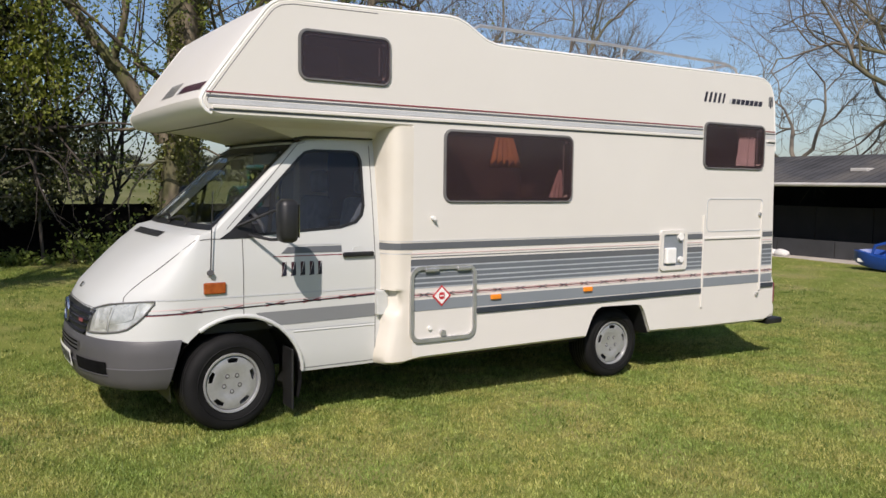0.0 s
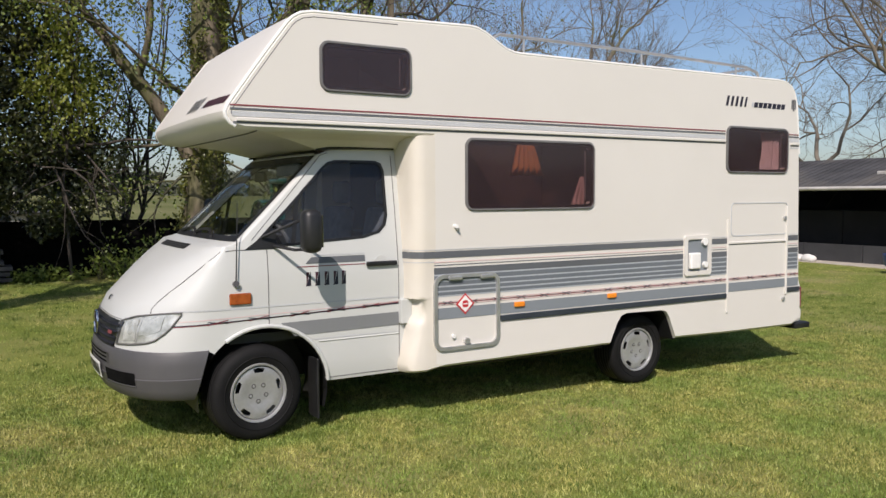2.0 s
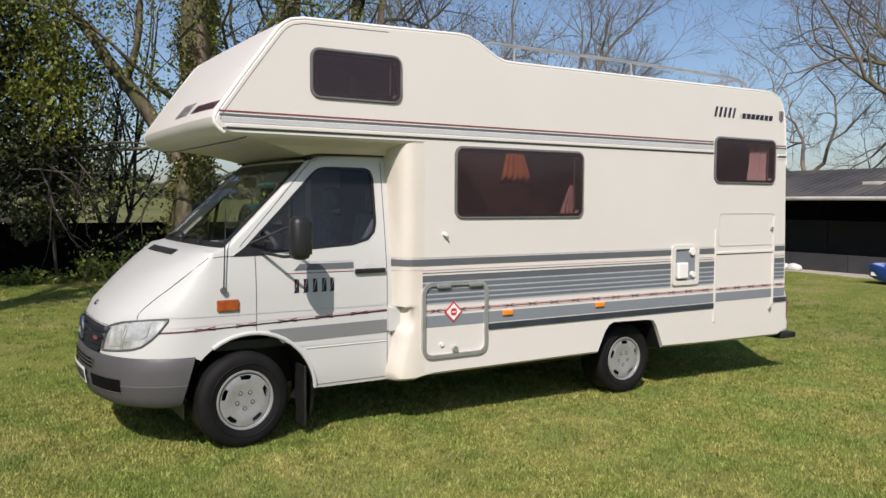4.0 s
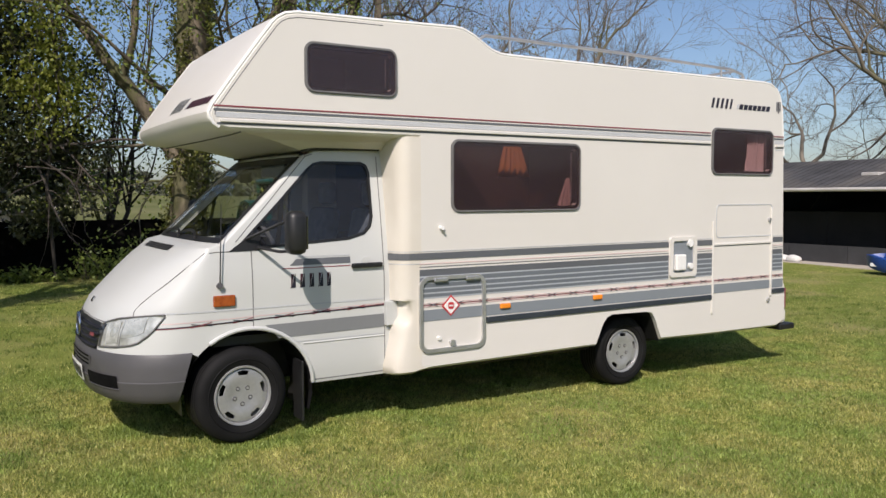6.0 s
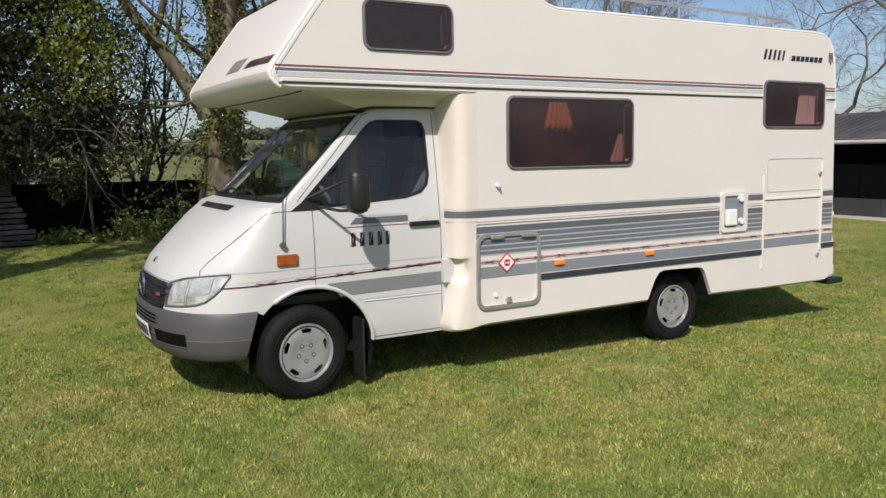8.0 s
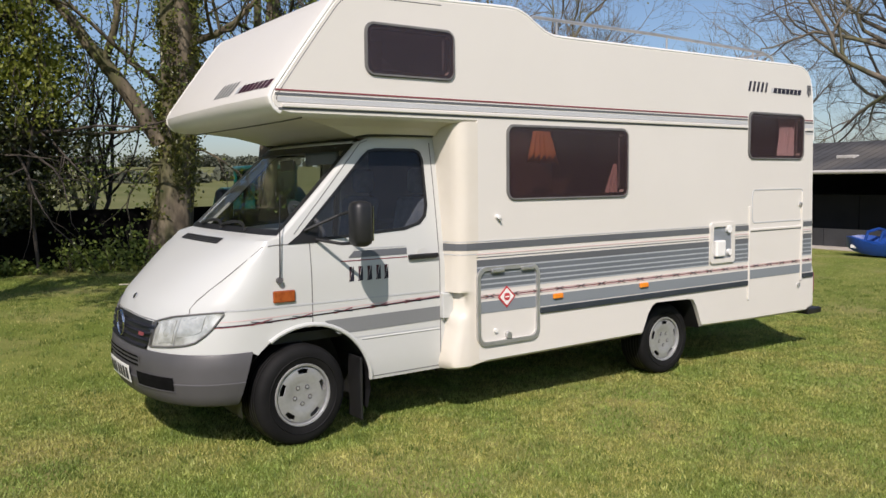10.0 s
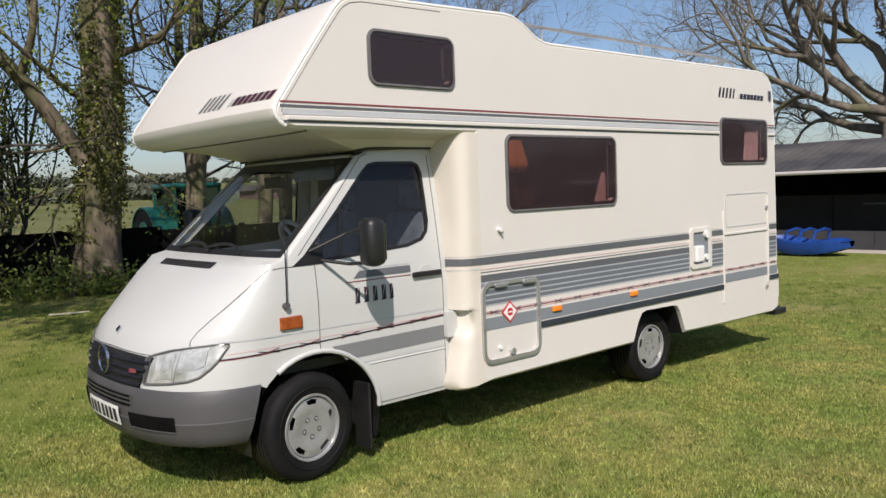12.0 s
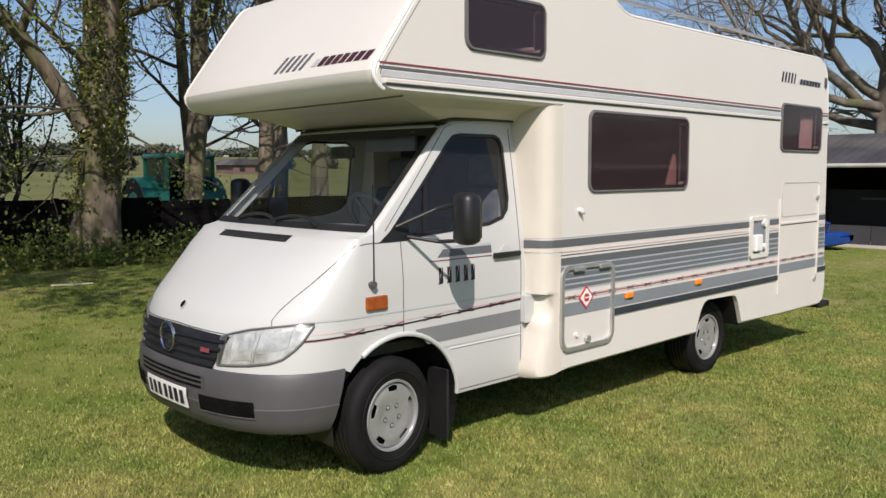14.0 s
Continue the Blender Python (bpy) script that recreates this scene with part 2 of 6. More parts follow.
def part(name, bm, material, parent=None, label="", smooth=False, angle=35):
    """One mesh object from a bmesh in world coordinates, under a thing or a part."""
    me = bpy.data.meshes.new(name)
    bmesh.ops.recalc_face_normals(bm, faces=bm.faces)
    bm.to_mesh(me)
    bm.free()
    me.materials.append(material)
    clear = "pane" in material
    if smooth:
        me.polygons.foreach_set("use_smooth", [True] * len(me.polygons))
        me.set_sharp_from_angle(angle=radians(angle))
    ob = new(name, me)
    if clear:
        ob.visible_shadow = False
    if parent is not None:
        ob.parent = parent
        if parent.data is None:
            ob.matrix_parent_inverse = Matrix.Translation(-parent.location)
    if label:
        ob["label"] = label
    return ob


def grid_mesh(bm, rows, close_u=False, close_v=False, caps=False):
    """Quads between rows of points."""
    vs = [[bm.verts.new(p) for p in r] for r in rows]
    nr, nc = len(vs), len(vs[0])
    for i in range(nr if close_v else nr - 1):
        for j in range(nc if close_u else nc - 1):
            a, b = vs[i], vs[(i + 1) % nr]
            bm.faces.new((a[j], a[(j + 1) % nc], b[(j + 1) % nc], b[j]))
    if caps:
        bm.faces.new(vs[0])
        bm.faces.new(vs[-1])
    return vs


def prism_xz(pts, y0, y1, bm=None):
    bm = bm or bmesh.new()
    grid_mesh(bm, [[(x, y0, z) for x, z in pts], [(x, y1, z) for x, z in pts]], close_u=True, caps=True)
    return bm


def box(x0, x1, y0, y1, z0, z1, bevel=0.0, bm=None):
    bm = bm or bmesh.new()
    m = Matrix.Translation(((x0 + x1) / 2, (y0 + y1) / 2, (z0 + z1) / 2)) @ Matrix.Diagonal((abs(x1 - x0), abs(y1 - y0), abs(z1 - z0), 1))
    g = bmesh.ops.create_cube(bm, size=1, matrix=m)
    if bevel:
        es = list({e for v in g["verts"] for e in v.link_edges})
        bmesh.ops.bevel(bm, geom=es, offset=bevel, segments=2, affect="EDGES", profile=0.5)
    return bm


def round_rect(x0, x1, z0, z1, r, n=6):
    out = []
    for cx, cz, a0 in ((x1 - r, z1 - r, 0), (x0 + r, z1 - r, 90), (x0 + r, z0 + r, 180), (x1 - r, z0 + r, 270)):
        for k in range(n + 1):
            a = radians(a0 + 90 * k / n)
            out.append((cx + r * math.cos(a), cz + r * math.sin(a)))
    return out


def ring_xz(outer, inner, y0, y1):
    """A flat frame between two loops of as many points, from y0 (outside) to y1."""
    bm = bmesh.new()
    rows = [[(x, y1, z) for x, z in outer], [(x, y0, z) for x, z in outer], [(x, y0, z) for x, z in inner], [(x, y1, z) for x, z in inner]]
    grid_mesh(bm, rows, close_u=True, close_v=True)
    return bm


def cylinder(a, b, r, n=16, r2=None, bm=None, caps=True):
    bm = bm or bmesh.new()
    a, b = Vector(a), Vector(b)
    q = (b - a).to_track_quat("Z", "Y")
    rows = []
    for p, rr in ((a, r), (b, r if r2 is None else r2)):
        rows.append([p + q @ Vector((rr * math.cos(t), rr * math.sin(t), 0)) for t in (2 * math.pi * k / n for k in range(n))])
    grid_mesh(bm, rows, close_u=True, caps=caps)
    return bm


def tube(pts, r, n=8, bm=None, caps=True):
    """A round bar along points; r may be a list."""
    bm = bm or bmesh.new()
    pts = [Vector(p) for p in pts]
    rr = r if isinstance(r, (list, tuple)) else [r] * len(pts)
    rows, ref = [], None
    for i, p in enumerate(pts):
        d = (pts[min(i + 1, len(pts) - 1)] - pts[max(i - 1, 0)]).normalized()
        if ref is None:
            ref = d.orthogonal().normalized()
        ref = (ref - d * ref.dot(d)).normalized()
        s = d.cross(ref)
        rows.append([p + rr[i] * (math.cos(t) * ref + math.sin(t) * s) for t in (2 * math.pi * k / n for k in range(n))])
    grid_mesh(bm, rows, close_u=True, caps=caps)
    return bm


def lathe_y(profile, cx, cz, n=40):
    """Turned about an axis along y; profile rows of radius and y."""
    bm = bmesh.new()
    grid_mesh(bm, [[(cx + r * math.cos(2 * math.pi * k / n), y, cz + r * math.sin(2 * math.pi * k / n)) for k in range(n)] for r, y in profile], close_u=True)
    return bm


def carve(bm, cutters, solidify=0.0):
    """The solid bm less the solids in cutters; solidify first gives an open sheet its thickness, inwards."""
    def temp(b):
        bmesh.ops.recalc_face_normals(b, faces=b.faces)
        me = bpy.data.meshes.new("shape")
        b.to_mesh(me)
        b.free()
        return new("shape", me)
    ob = temp(bm)
    used = [ob]
    if solidify:
        so = ob.modifiers.new("so", "SOLIDIFY")
        so.thickness, so.offset, so.use_even_offset = solidify, -1, False
    for c in cutters:
        k = temp(c)
        used.append(k)
        bo = ob.modifiers.new("cut", "BOOLEAN")
        bo.operation, bo.object, bo.solver = "DIFFERENCE", k, "EXACT"
    dg = bpy.context.evaluated_depsgraph_get()
    me = bpy.data.meshes.new_from_object(ob.evaluated_get(dg))
    out = bmesh.new()
    out.from_mesh(me)
    for o in used:
        d = o.data
        bpy.data.objects.remove(o)
        bpy.data.meshes.remove(d)
    bpy.data.meshes.remove(me)
    return out


def raw_mesh(name, verts, faces, material, parent=None, label=""):
    """A mesh from arrays, for what has very many small faces."""
    me = bpy.data.meshes.new(name)
    verts, faces = np.asarray(verts, dtype=np.float32), np.asarray(faces, dtype=np.int32)
    k = faces.shape[1]
    me.vertices.add(len(verts))
    me.vertices.foreach_set("co", verts.ravel())
    me.loops.add(faces.size)
    me.loops.foreach_set("vertex_index", faces.ravel())
    me.polygons.add(len(faces))
    me.polygons.foreach_set("loop_start", np.arange(0, faces.size, k, dtype=np.int32))
    me.polygons.foreach_set("loop_total", np.full(len(faces), k, dtype=np.int32))
    me.update(calc_edges=True)
    me.validate()
    me.materials.append(material)
    ob = new(name, me)
    if parent is not None:
        ob.parent = parent
        ob.matrix_parent_inverse = Matrix.Translation(-parent.location)
    if label:
        ob["label"] = label
    return ob


# ---- ground ----
def ramp01(a, b, v):
    t = min(1.0, max(0.0, (v - a) / (b - a)))
    return t * t * (3 - 2 * t)


def lie(x, y):
    """Height of the land: the lawn falls slightly towards the barn and climbs a little towards the fence; the fields rise beyond it."""
    side = 1 - ramp01(7, 15, x)
    h = 0.040 - 0.0128 * min(max(x, -6.0), 18.2)
    h += 0.22 * ramp01(1.5, 10.0, y) * (side if y < 14 else side + (1 - side) * ramp01(14, 30, y))
    if y > 12:
        h += 0.034 * (min(y, 190) - 12) * ramp01(12, 22, y)
    if y < 11:
        h += 0.018 * noise.noise((x * 0.45, y * 0.45, 3.1)) * ramp01(1.3, 2.2, abs(y - 1.1) + max(0, abs(x - 2.3) - 3.5))
    return h


def axis_steps(fine0, fine1, step, far):
    a = list(np.arange(fine0, fine1 + 1e-6, step))
    lo, hi, d = [], [], step
    x = fine0
    while x > -far:
        d *= 1.35
        x -= d
        lo.append(x)
    d, x = step, fine1
    while x < far:
        d *= 1.35
        x += d
        hi.append(x)
    return lo[::-1] + a + hi


gx, gy = axis_steps(-8, 22, 0.3, 900), axis_steps(-6, 13, 0.3, 900)
gv = [(x, y, lie(x, y)) for y in gy for x in gx]
nx = len(gx)
gf = [(j * nx + i, j * nx + i + 1, (j + 1) * nx + i + 1, (j + 1) * nx + i) for j in range(len(gy) - 1) for i in range(nx - 1)]
ground = raw_mesh("ground", gv, gf, LAWN)
ground.data.polygons.foreach_set("use_smooth", [True] * len(gf))
ground.data.materials.append(FIELD)
ground.data.polygons.foreach_set("material_index", [1 if gv[q[0]][1] > 11.4 else 0 for q in gf])
tagged(ground, "mown green lawn with straw-coloured patches, fields beyond", "ground", kind="structure")


def blades(name, count, region, height, seed, label):
    rng = np.random.default_rng(seed)
    x0, x1, y0, y1 = region
    px, py = rng.uniform(x0, x1, count) + rng.normal(0, 0.7, count), rng.uniform(y0, y1, count) + rng.normal(0, 0.5, count)
    pz = np.array([lie(a, b) for a, b in zip(px, py)])
    a = rng.uniform(0, 2 * np.pi, count)
    h = height * rng.uniform(0.45, 1.25, count)
    w = rng.uniform(0.0025, 0.0055, count) * 1.3
    lean = rng.uniform(0.2, 1.1, count) * h
    la = rng.uniform(0, 2 * np.pi, count)
    v = np.empty((count, 3, 3))
    v[:, 0] = np.stack((px - w * np.cos(a), py - w * np.sin(a), pz - 0.004), 1)
    v[:, 1] = np.stack((px + w * np.cos(a), py + w * np.sin(a), pz - 0.004), 1)
    v[:, 2] = np.stack((px + lean * np.cos(la), py + lean * np.sin(la), pz + h), 1)
    return tagged(raw_mesh(name, v.reshape(-1, 3), np.arange(count * 3).reshape(-1, 3), BLADE), label, "grass", kind="stuff")


blades("grass", 330000, (-3.4, 7.5, -2.9, 2.6), 0.024, 5, "short mown grass round the motorhome")
blades("grass", 160000, (-6, 19, -3.5, 10.6), 0.025, 6, "short mown grass over the lawn")

def tufts(count, each, region, height, seed):
    """Small denser clumps of darker grass."""
    rng = np.random.default_rng(seed)
    x0, x1, y0, y1 = region
    cx, cy = rng.uniform(x0, x1, count), rng.uniform(y0, y1, count)
    n = count * each
    px, py = np.repeat(cx, each) + rng.normal(0, 0.045, n), np.repeat(cy, each) + rng.normal(0, 0.045, n)
    pz = np.repeat(np.array([lie(a, b) for a, b in zip(cx, cy)]), each)
    a, la = rng.uniform(0, 2 * np.pi, n), rng.uniform(0, 2 * np.pi, n)
    h = height * rng.uniform(0.4, 1.2, n)
    w, lean = rng.uniform(0.003, 0.006, n), rng.uniform(0.2, 0.9, n) * h
    v = np.empty((n, 3, 3))
    v[:, 0] = np.stack((px - w * np.cos(a), py - w * np.sin(a), pz - 0.004), 1)
    v[:, 1] = np.stack((px + w * np.cos(a), py + w * np.sin(a), pz - 0.004), 1)
    v[:, 2] = np.stack((px + lean * np.cos(la), py + lean * np.sin(la), pz + h), 1)
    return tagged(raw_mesh("grass_tufts", v.reshape(-1, 3), np.arange(n * 3).reshape(-1, 3), TUFT), "darker green tufts scattered through the mown lawn", "grass", kind="stuff")


tufts(5200, 22, (-4, 12, -3, 9.5), 0.034, 7)

# ---- motorhome ----
van = thing("motorhome", (2.3, 1.075, 0), "cream coachbuilt motorhome with white cab and grey-blue stripes, parked on lawn", "motorhome")
MID = 1.075
WIDE = 2 * MID

# coach: side outline, rounded over towards both sides, the front of the alcove bowed a little
outline = [(-0.143, 2.183), (-0.200, 2.197), (-0.240, 2.222), (-0.268, 2.262), (-0.273, 2.300), (-0.249, 2.350), (-0.10, 2.560), (0.05, 2.765), (0.165, 2.918),
           (0.205, 2.958), (0.262, 2.990), (0.352, 3.008), (1.0, 3.022), (1.62, 3.040), (1.70, 3.032), (1.79, 2.998), (1.88, 2.945), (1.97, 2.897), (2.05, 2.876), (2.12, 2.872),
           (3.6, 2.874), (5.28, 2.880), (5.40, 2.868), (5.49, 2.825), (5.545, 2.755), (5.585, 2.63), (5.632, 2.15), (5.672, 0.86), (5.70, 0.80), (5.705, 0.56), (5.66, 0.425), (5.56, 0.386),
           (4.6, 0.394), (3.0, 0.432), (1.36, 0.425), (1.285, 0.44), (1.285, 2.181)]


def inset(poly, d):
    """The closed outline drawn in by d."""
    out, n = [], len(poly)
    area = sum(poly[i][0] * poly[(i + 1) % n][1] - poly[(i + 1) % n][0] * poly[i][1] for i in range(n))
    s = 1 if area > 0 else -1
    for i in range(n):
        a, b, c = Vector(poly[i - 1]), Vector(poly[i]), Vector(poly[(i + 1) % n])
        n1 = Vector((-(b - a).y, (b - a).x)).normalized() * s
        n2 = Vector((-(c - b).y, (c - b).x)).normalized() * s
        k = (n1 + n2)
        k = k / max(0.6, k.length_squared / 2)
        out.append((b.x + d * k.x, b.y + d * k.y))
    return out


def coach_solid():
    rows = []
    prof = [(0, 0.024), (0.012, 0.010), (0.032, 0.002), (0.06, 0)]
    for y, d in prof + [(0.25, 0), (0.6, 0), (MID, 0), (1.55, 0), (1.90, 0)] + [(WIDE - a, b) for a, b in prof[::-1]]:
        v = (y - MID) / MID
        row = []
        for x, z in inset(outline, d):
            front = ramp01(0.45, -0.1, x) if z > 2.17 else 0
            row.append((x - 0.045 * front * (1 - abs(v) ** 3), y, z))
        rows.append(row)
    bm = bmesh.new()
    grid_mesh(bm, rows, close_u=True, caps=True)
    return bm


hollow = [p for p in inset(outline, 0.045)]
hollow = [(x, max(z, 0.80) if z < 2 else z) for x, z in hollow]
WINDOWS = [(0.397, 1.104, 2.470, 2.808), (1.578, 2.868, 1.629, 2.181), (4.520, 5.427, 1.951, 2.390)]
cuts = [prism_xz(hollow, 0.045, WIDE - 0.045)]
cuts += [prism_xz(round_rect(a + 0.03, b - 0.03, c + 0.03, d - 0.03, 0.06), -0.1, 0.2) for a, b, c, d in WINDOWS]
# the second box opens the roof for the added rooflight
cuts += [box(1.15, 1.5, 0.35, 1.80, 0.85, 2.06), box(2.45, 3.15, 0.8, 1.6, 2.7, 3.0)]
ARCH = [(3.02, 0.3), (3.075, 0.46), (3.15, 0.62), (3.20, 0.68), (3.26, 0.70), (3.70, 0.69), (3.75, 0.675), (3.79, 0.62), (3.885, 0.40), (3.90, 0.3)]
cuts += [prism_xz(ARCH, -0.1, 0.50), prism_xz(ARCH, 1.65, 2.4)]
coach = part("coach_body", carve(coach_solid(), cuts), CREAM, van, "cream panelled coach body with alcove over the cab", smooth=True, angle=28)
part("wheel_box", prism_xz([(3.0, 0.3), (3.06, 0.72), (3.9, 0.72), (3.93, 0.3)], 0.48, 0.50), BLACK_PLASTIC, van, "black wheel box")
# black sheet over the cut face, standing for the shade behind the skirt
bm = bmesh.new()
grid_mesh(bm, [[(x, y, z) for x, z in inset(ARCH, 0.004)[1:-1]] for y in (0.035, 0.48)])
part("arch_liner", bm, BLACK_PLASTIC, van, "black sheet for the shade inside the wheel arch")
part("floor_pan", box(1.1, 5.5, 0.25, 1.90, 0.35, 0.425, 0.02), BLACK_PLASTIC, van, "dark floor pan")
# fittings inside, added; the brown ones keep the view through the windows dark
part("wall_lining", box(1.34, 5.52, 2.06, 2.098, 0.83, 2.80, 0.005), INTERIOR, van, "brown lining added to darken the inside")
# pale surfaces added to brighten the rear and alcove panes from behind
part("wall_lining", box(5.47, 5.50, 0.06, 2.05, 0.83, 2.60, 0.005), PALE_LINING, van, "pale lining added to lighten the rear window")
part("wall_lining", box(4.46, 5.46, 1.30, 1.33, 0.83, 2.60, 0.005), PALE_LINING, van, "pale partition added to lighten the rear window")
part("alcove_bedding", box(-0.05, 1.25, 0.08, 2.05, 2.235, 2.44, 0.03), PALE_LINING, van, "pale bedding added to lighten the alcove window")
part("alcove_wall_lining", box(0.3, 1.3, 1.30, 1.33, 2.45, 2.94, 0.005), PALE_LINING, van)
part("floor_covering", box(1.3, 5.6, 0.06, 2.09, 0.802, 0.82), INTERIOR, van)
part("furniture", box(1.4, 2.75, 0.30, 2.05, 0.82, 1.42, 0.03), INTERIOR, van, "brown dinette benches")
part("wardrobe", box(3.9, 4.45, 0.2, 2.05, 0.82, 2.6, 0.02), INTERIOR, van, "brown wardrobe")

for i, (a, b, c, d) in enumerate(WINDOWS):
    fr = part("window", ring_xz(round_rect(a, b, c, d, 0.065), round_rect(a + 0.011, b - 0.011, c + 0.011, d - 0.011, 0.055), -0.016, 0.02), GREY_FRAME, van, "smoked acrylic window in a grey rubber frame", smooth=True)
    part("pane", prism_xz(round_rect(a + 0.010, b - 0.010, c + 0.010, d - 0.010, 0.055), -0.013, -0.007), TINTED, fr, "smoked brown pane")
    part("inner_seal", ring_xz(round_rect(a + 0.009, b - 0.009, c + 0.009, d - 0.009, 0.055), round_rect(a + 0.034, b - 0.034, c + 0.034, d - 0.034, 0.045), -0.004, 0.05), BLACK_PLASTIC, fr, "black inner seal")
    part("bead", ring_xz(round_rect(a - 0.006, b + 0.006, c - 0.006, d + 0.006, 0.070), round_rect(a + 0.001, b - 0.001, c + 0.001, d - 0.001, 0.065), -0.006, 0.004), GREY_FRAME, fr, "grey outer bead")
    part("stay", box(b - 0.085, b - 0.078, 0.012, 0.024, c + 0.07, d - 0.07), ALU, fr, "thin metal stay")
# curtains and the lampshade
def drape(x0, x1, y, z0, z1, folds, depth, pinch=0.0):
    bm, rows = bmesh.new(), []
    for k in range(13):
        t = k / 12
        sq = 1 - pinch * math.sin(math.pi * min(1, t * 1.2)) if pinch else 1
        rows.append([(x1 - (x1 - xx) * sq, y + depth * math.sin(folds * 2 * math.pi * (xx - x0) / (x1 - x0)), z1 + (z0 - z1) * t) for xx in (x0 + (x1 - x0) * j / 28 for j in range(29))])
    grid_mesh(bm, rows)
    return bm
def gathered(x_top, w_top, x_bot, w_bot, y, z0, z1, folds, depth):
    """Cloth gathered to w_top at its head and spreading to w_bot at its foot."""
    bm, rows = bmesh.new(), []
    for k in range(15):
        t = k / 14
        c, w = x_top + (x_bot - x_top) * t, w_top + (w_bot - w_top) * t ** 0.8
        rows.append([(c + w * (j / 32 - 0.5), y + depth * (0.4 + 0.6 * t) * math.sin(folds * 2 * math.pi * j / 32), z1 + (z0 - z1) * t - 0.012 * t * math.cos(folds * 2 * math.pi * j / 32)) for j in range(33)])
    grid_mesh(bm, rows)
    return bm


part("curtain", drape(5.10, 5.39, 0.075, 1.97, 2.37, 5, 0.018, 0.10), CLOTH_PINK, van, "pale pink curtain inside the rear window", smooth=True, angle=80)
part("curtain", gathered(2.80, 0.03, 2.755, 0.16, 0.075, 1.655, 1.90, 3, 0.014), surface("mauve_curtain", (0.40, 0.27, 0.25), (0.52, 0.36, 0.34), 9.0, 0.9), van, "dusky pink curtain tied back", smooth=True, angle=80)
part("curtain", gathered(3.30, 0.17, 3.32, 0.42, 1.55, 1.94, 2.31, 5, 0.03), CLOTH_ORANGE, van, "gathered orange curtain", smooth=True, angle=80)


def flat(name, pts, y, material, parent=None, label="", thick=0.002):
    return part(name, prism_xz(pts, y - thick, y + 0.001), material, parent or van, label)


def band(x0, x1, z0, z1, material, name="stripe", label="", y=-0.0015):
    return flat(name, [(x0, z0), (x1, z0), (x1, z1), (x0, z1)], y, material, None, label)


# stripes: upper set, broken by the rear window
for x0, x1 in ((-0.235, 4.50), (5.445, 5.60)):
    band(x0, x1, 2.336, 2.346, STRIPE_RED, label="thin red line")
    band(x0, x1, 2.309, 2.324, STRIPE_DARK, label="dark grey line")
    band(x0 + 0.012, x1, 2.268, 2.300, STRIPE_LIGHT, label="light grey band")
    rail = box(x0 + 0.04, x1, -0.016, 0.002, 2.236, 2.260, 0.005)
    part("awning_rail", rail, CREAM, van, "cream moulded rail")
    # the rail's shadow, drawn as a dark line just below it
    band(x0 + 0.02, x1, 2.222, 2.234, STRIPE_DARK, label="dark grey line")
# lower set
BODY_SPANS = ((1.292, 3.955), (4.325, 4.548), (5.458, 5.625))
for x0, x1 in BODY_SPANS:
    band(x0, x1, 1.331, 1.336, STRIPE_LIGHT, label="thin grey line")
    band(x0, x1, 1.270, 1.321, STRIPE_DARK, label="dark grey stripe")
    band(x0, x1, 1.235, 1.241, STRIPE_PINK, label="thin red line")
    band(x0, x1, 1.213, 1.218, STRIPE_DARK, label="thin dark line")
    for k, (za, zb) in enumerate(((1.146, 1.196), (1.100, 1.134), (1.058, 1.088), (1.020, 1.046), (0.984, 1.008))):
        band(x0, x1, za, zb, STRIPE_DARK if k < 1 else BAR, label="grey stripe")
    band(x0, x1, 0.972, 1.150, MID_GREY, label="pale blue-grey stripe", y=-0.0005)
for x0, x1 in ((1.292, 4.548), (4.575, 5.425), (5.458, 5.64)):
    band(x0, x1, 0.932, 0.937, STRIPE_PINK, label="pink line")
    band(x0, x1, 0.908, 0.913, STRIPE_PINK, label="pink line")
    band(x0, x1, 0.919, 0.925, STRIPE_RED, label="thin red line")
    band(x0, x1, 0.800, 0.886, STRIPE_BLUE, label="blue-grey stripe")
    n = max(1, round((x1 - x0) / 0.232))
    for k in range(n):
        c = x0 + (k + 0.5) * (x1 - x0) / n
        flat("stripe", [(c - 0.05, 0.909), (c - 0.035, 0.909), (c + 0.05, 0.937), (c + 0.035, 0.937)], -0.003, STRIPE_DARK, None, "dark crossing dash")
        flat("stripe", [(c - 0.05, 0.937), (c - 0.035, 0.937), (c + 0.05, 0.909), (c + 0.035, 0.909)], -0.0045, STRIPE_DARK, None, "dark crossing dash")
for x0, x1 in ((1.90, 4.548), (5.458, 5.66)):
    part("rubbing_strip", box(x0, x1, -0.014, 0.002, 0.742, 0.790, 0.006), surface("blue_black_rubber", (0.025, 0.032, 0.042), (0.04, 0.048, 0.058), 3, 0.5) if x0 < 2 else bpy.data.materials["blue_black_rubber"], van, "blue-black rubbing strip")

# gas locker door
lk = part("locker_door", ring_xz(round_rect(1.283, 1.886, 0.556, 1.142, 0.085), round_rect(1.312, 1.857, 0.585, 1.113, 0.062), -0.020, 0.004), ALU, van, "metal-framed locker door", smooth=True)
for x in (1.41, 1.70):
    part("hinge", box(x, x + 0.12, -0.032, -0.01, 1.098, 1.128, 0.006), ALU, lk, "metal hinge")
part("lock", cylinder((1.575, -0.03, 0.618), (1.575, 0, 0.618), 0.024, 14), ALU, lk, "round metal lock")
part("lock", cylinder((1.46, -0.016, 0.662), (1.46, 0, 0.662), 0.016, 12), SIGN_WHITE, lk, "small white knob")
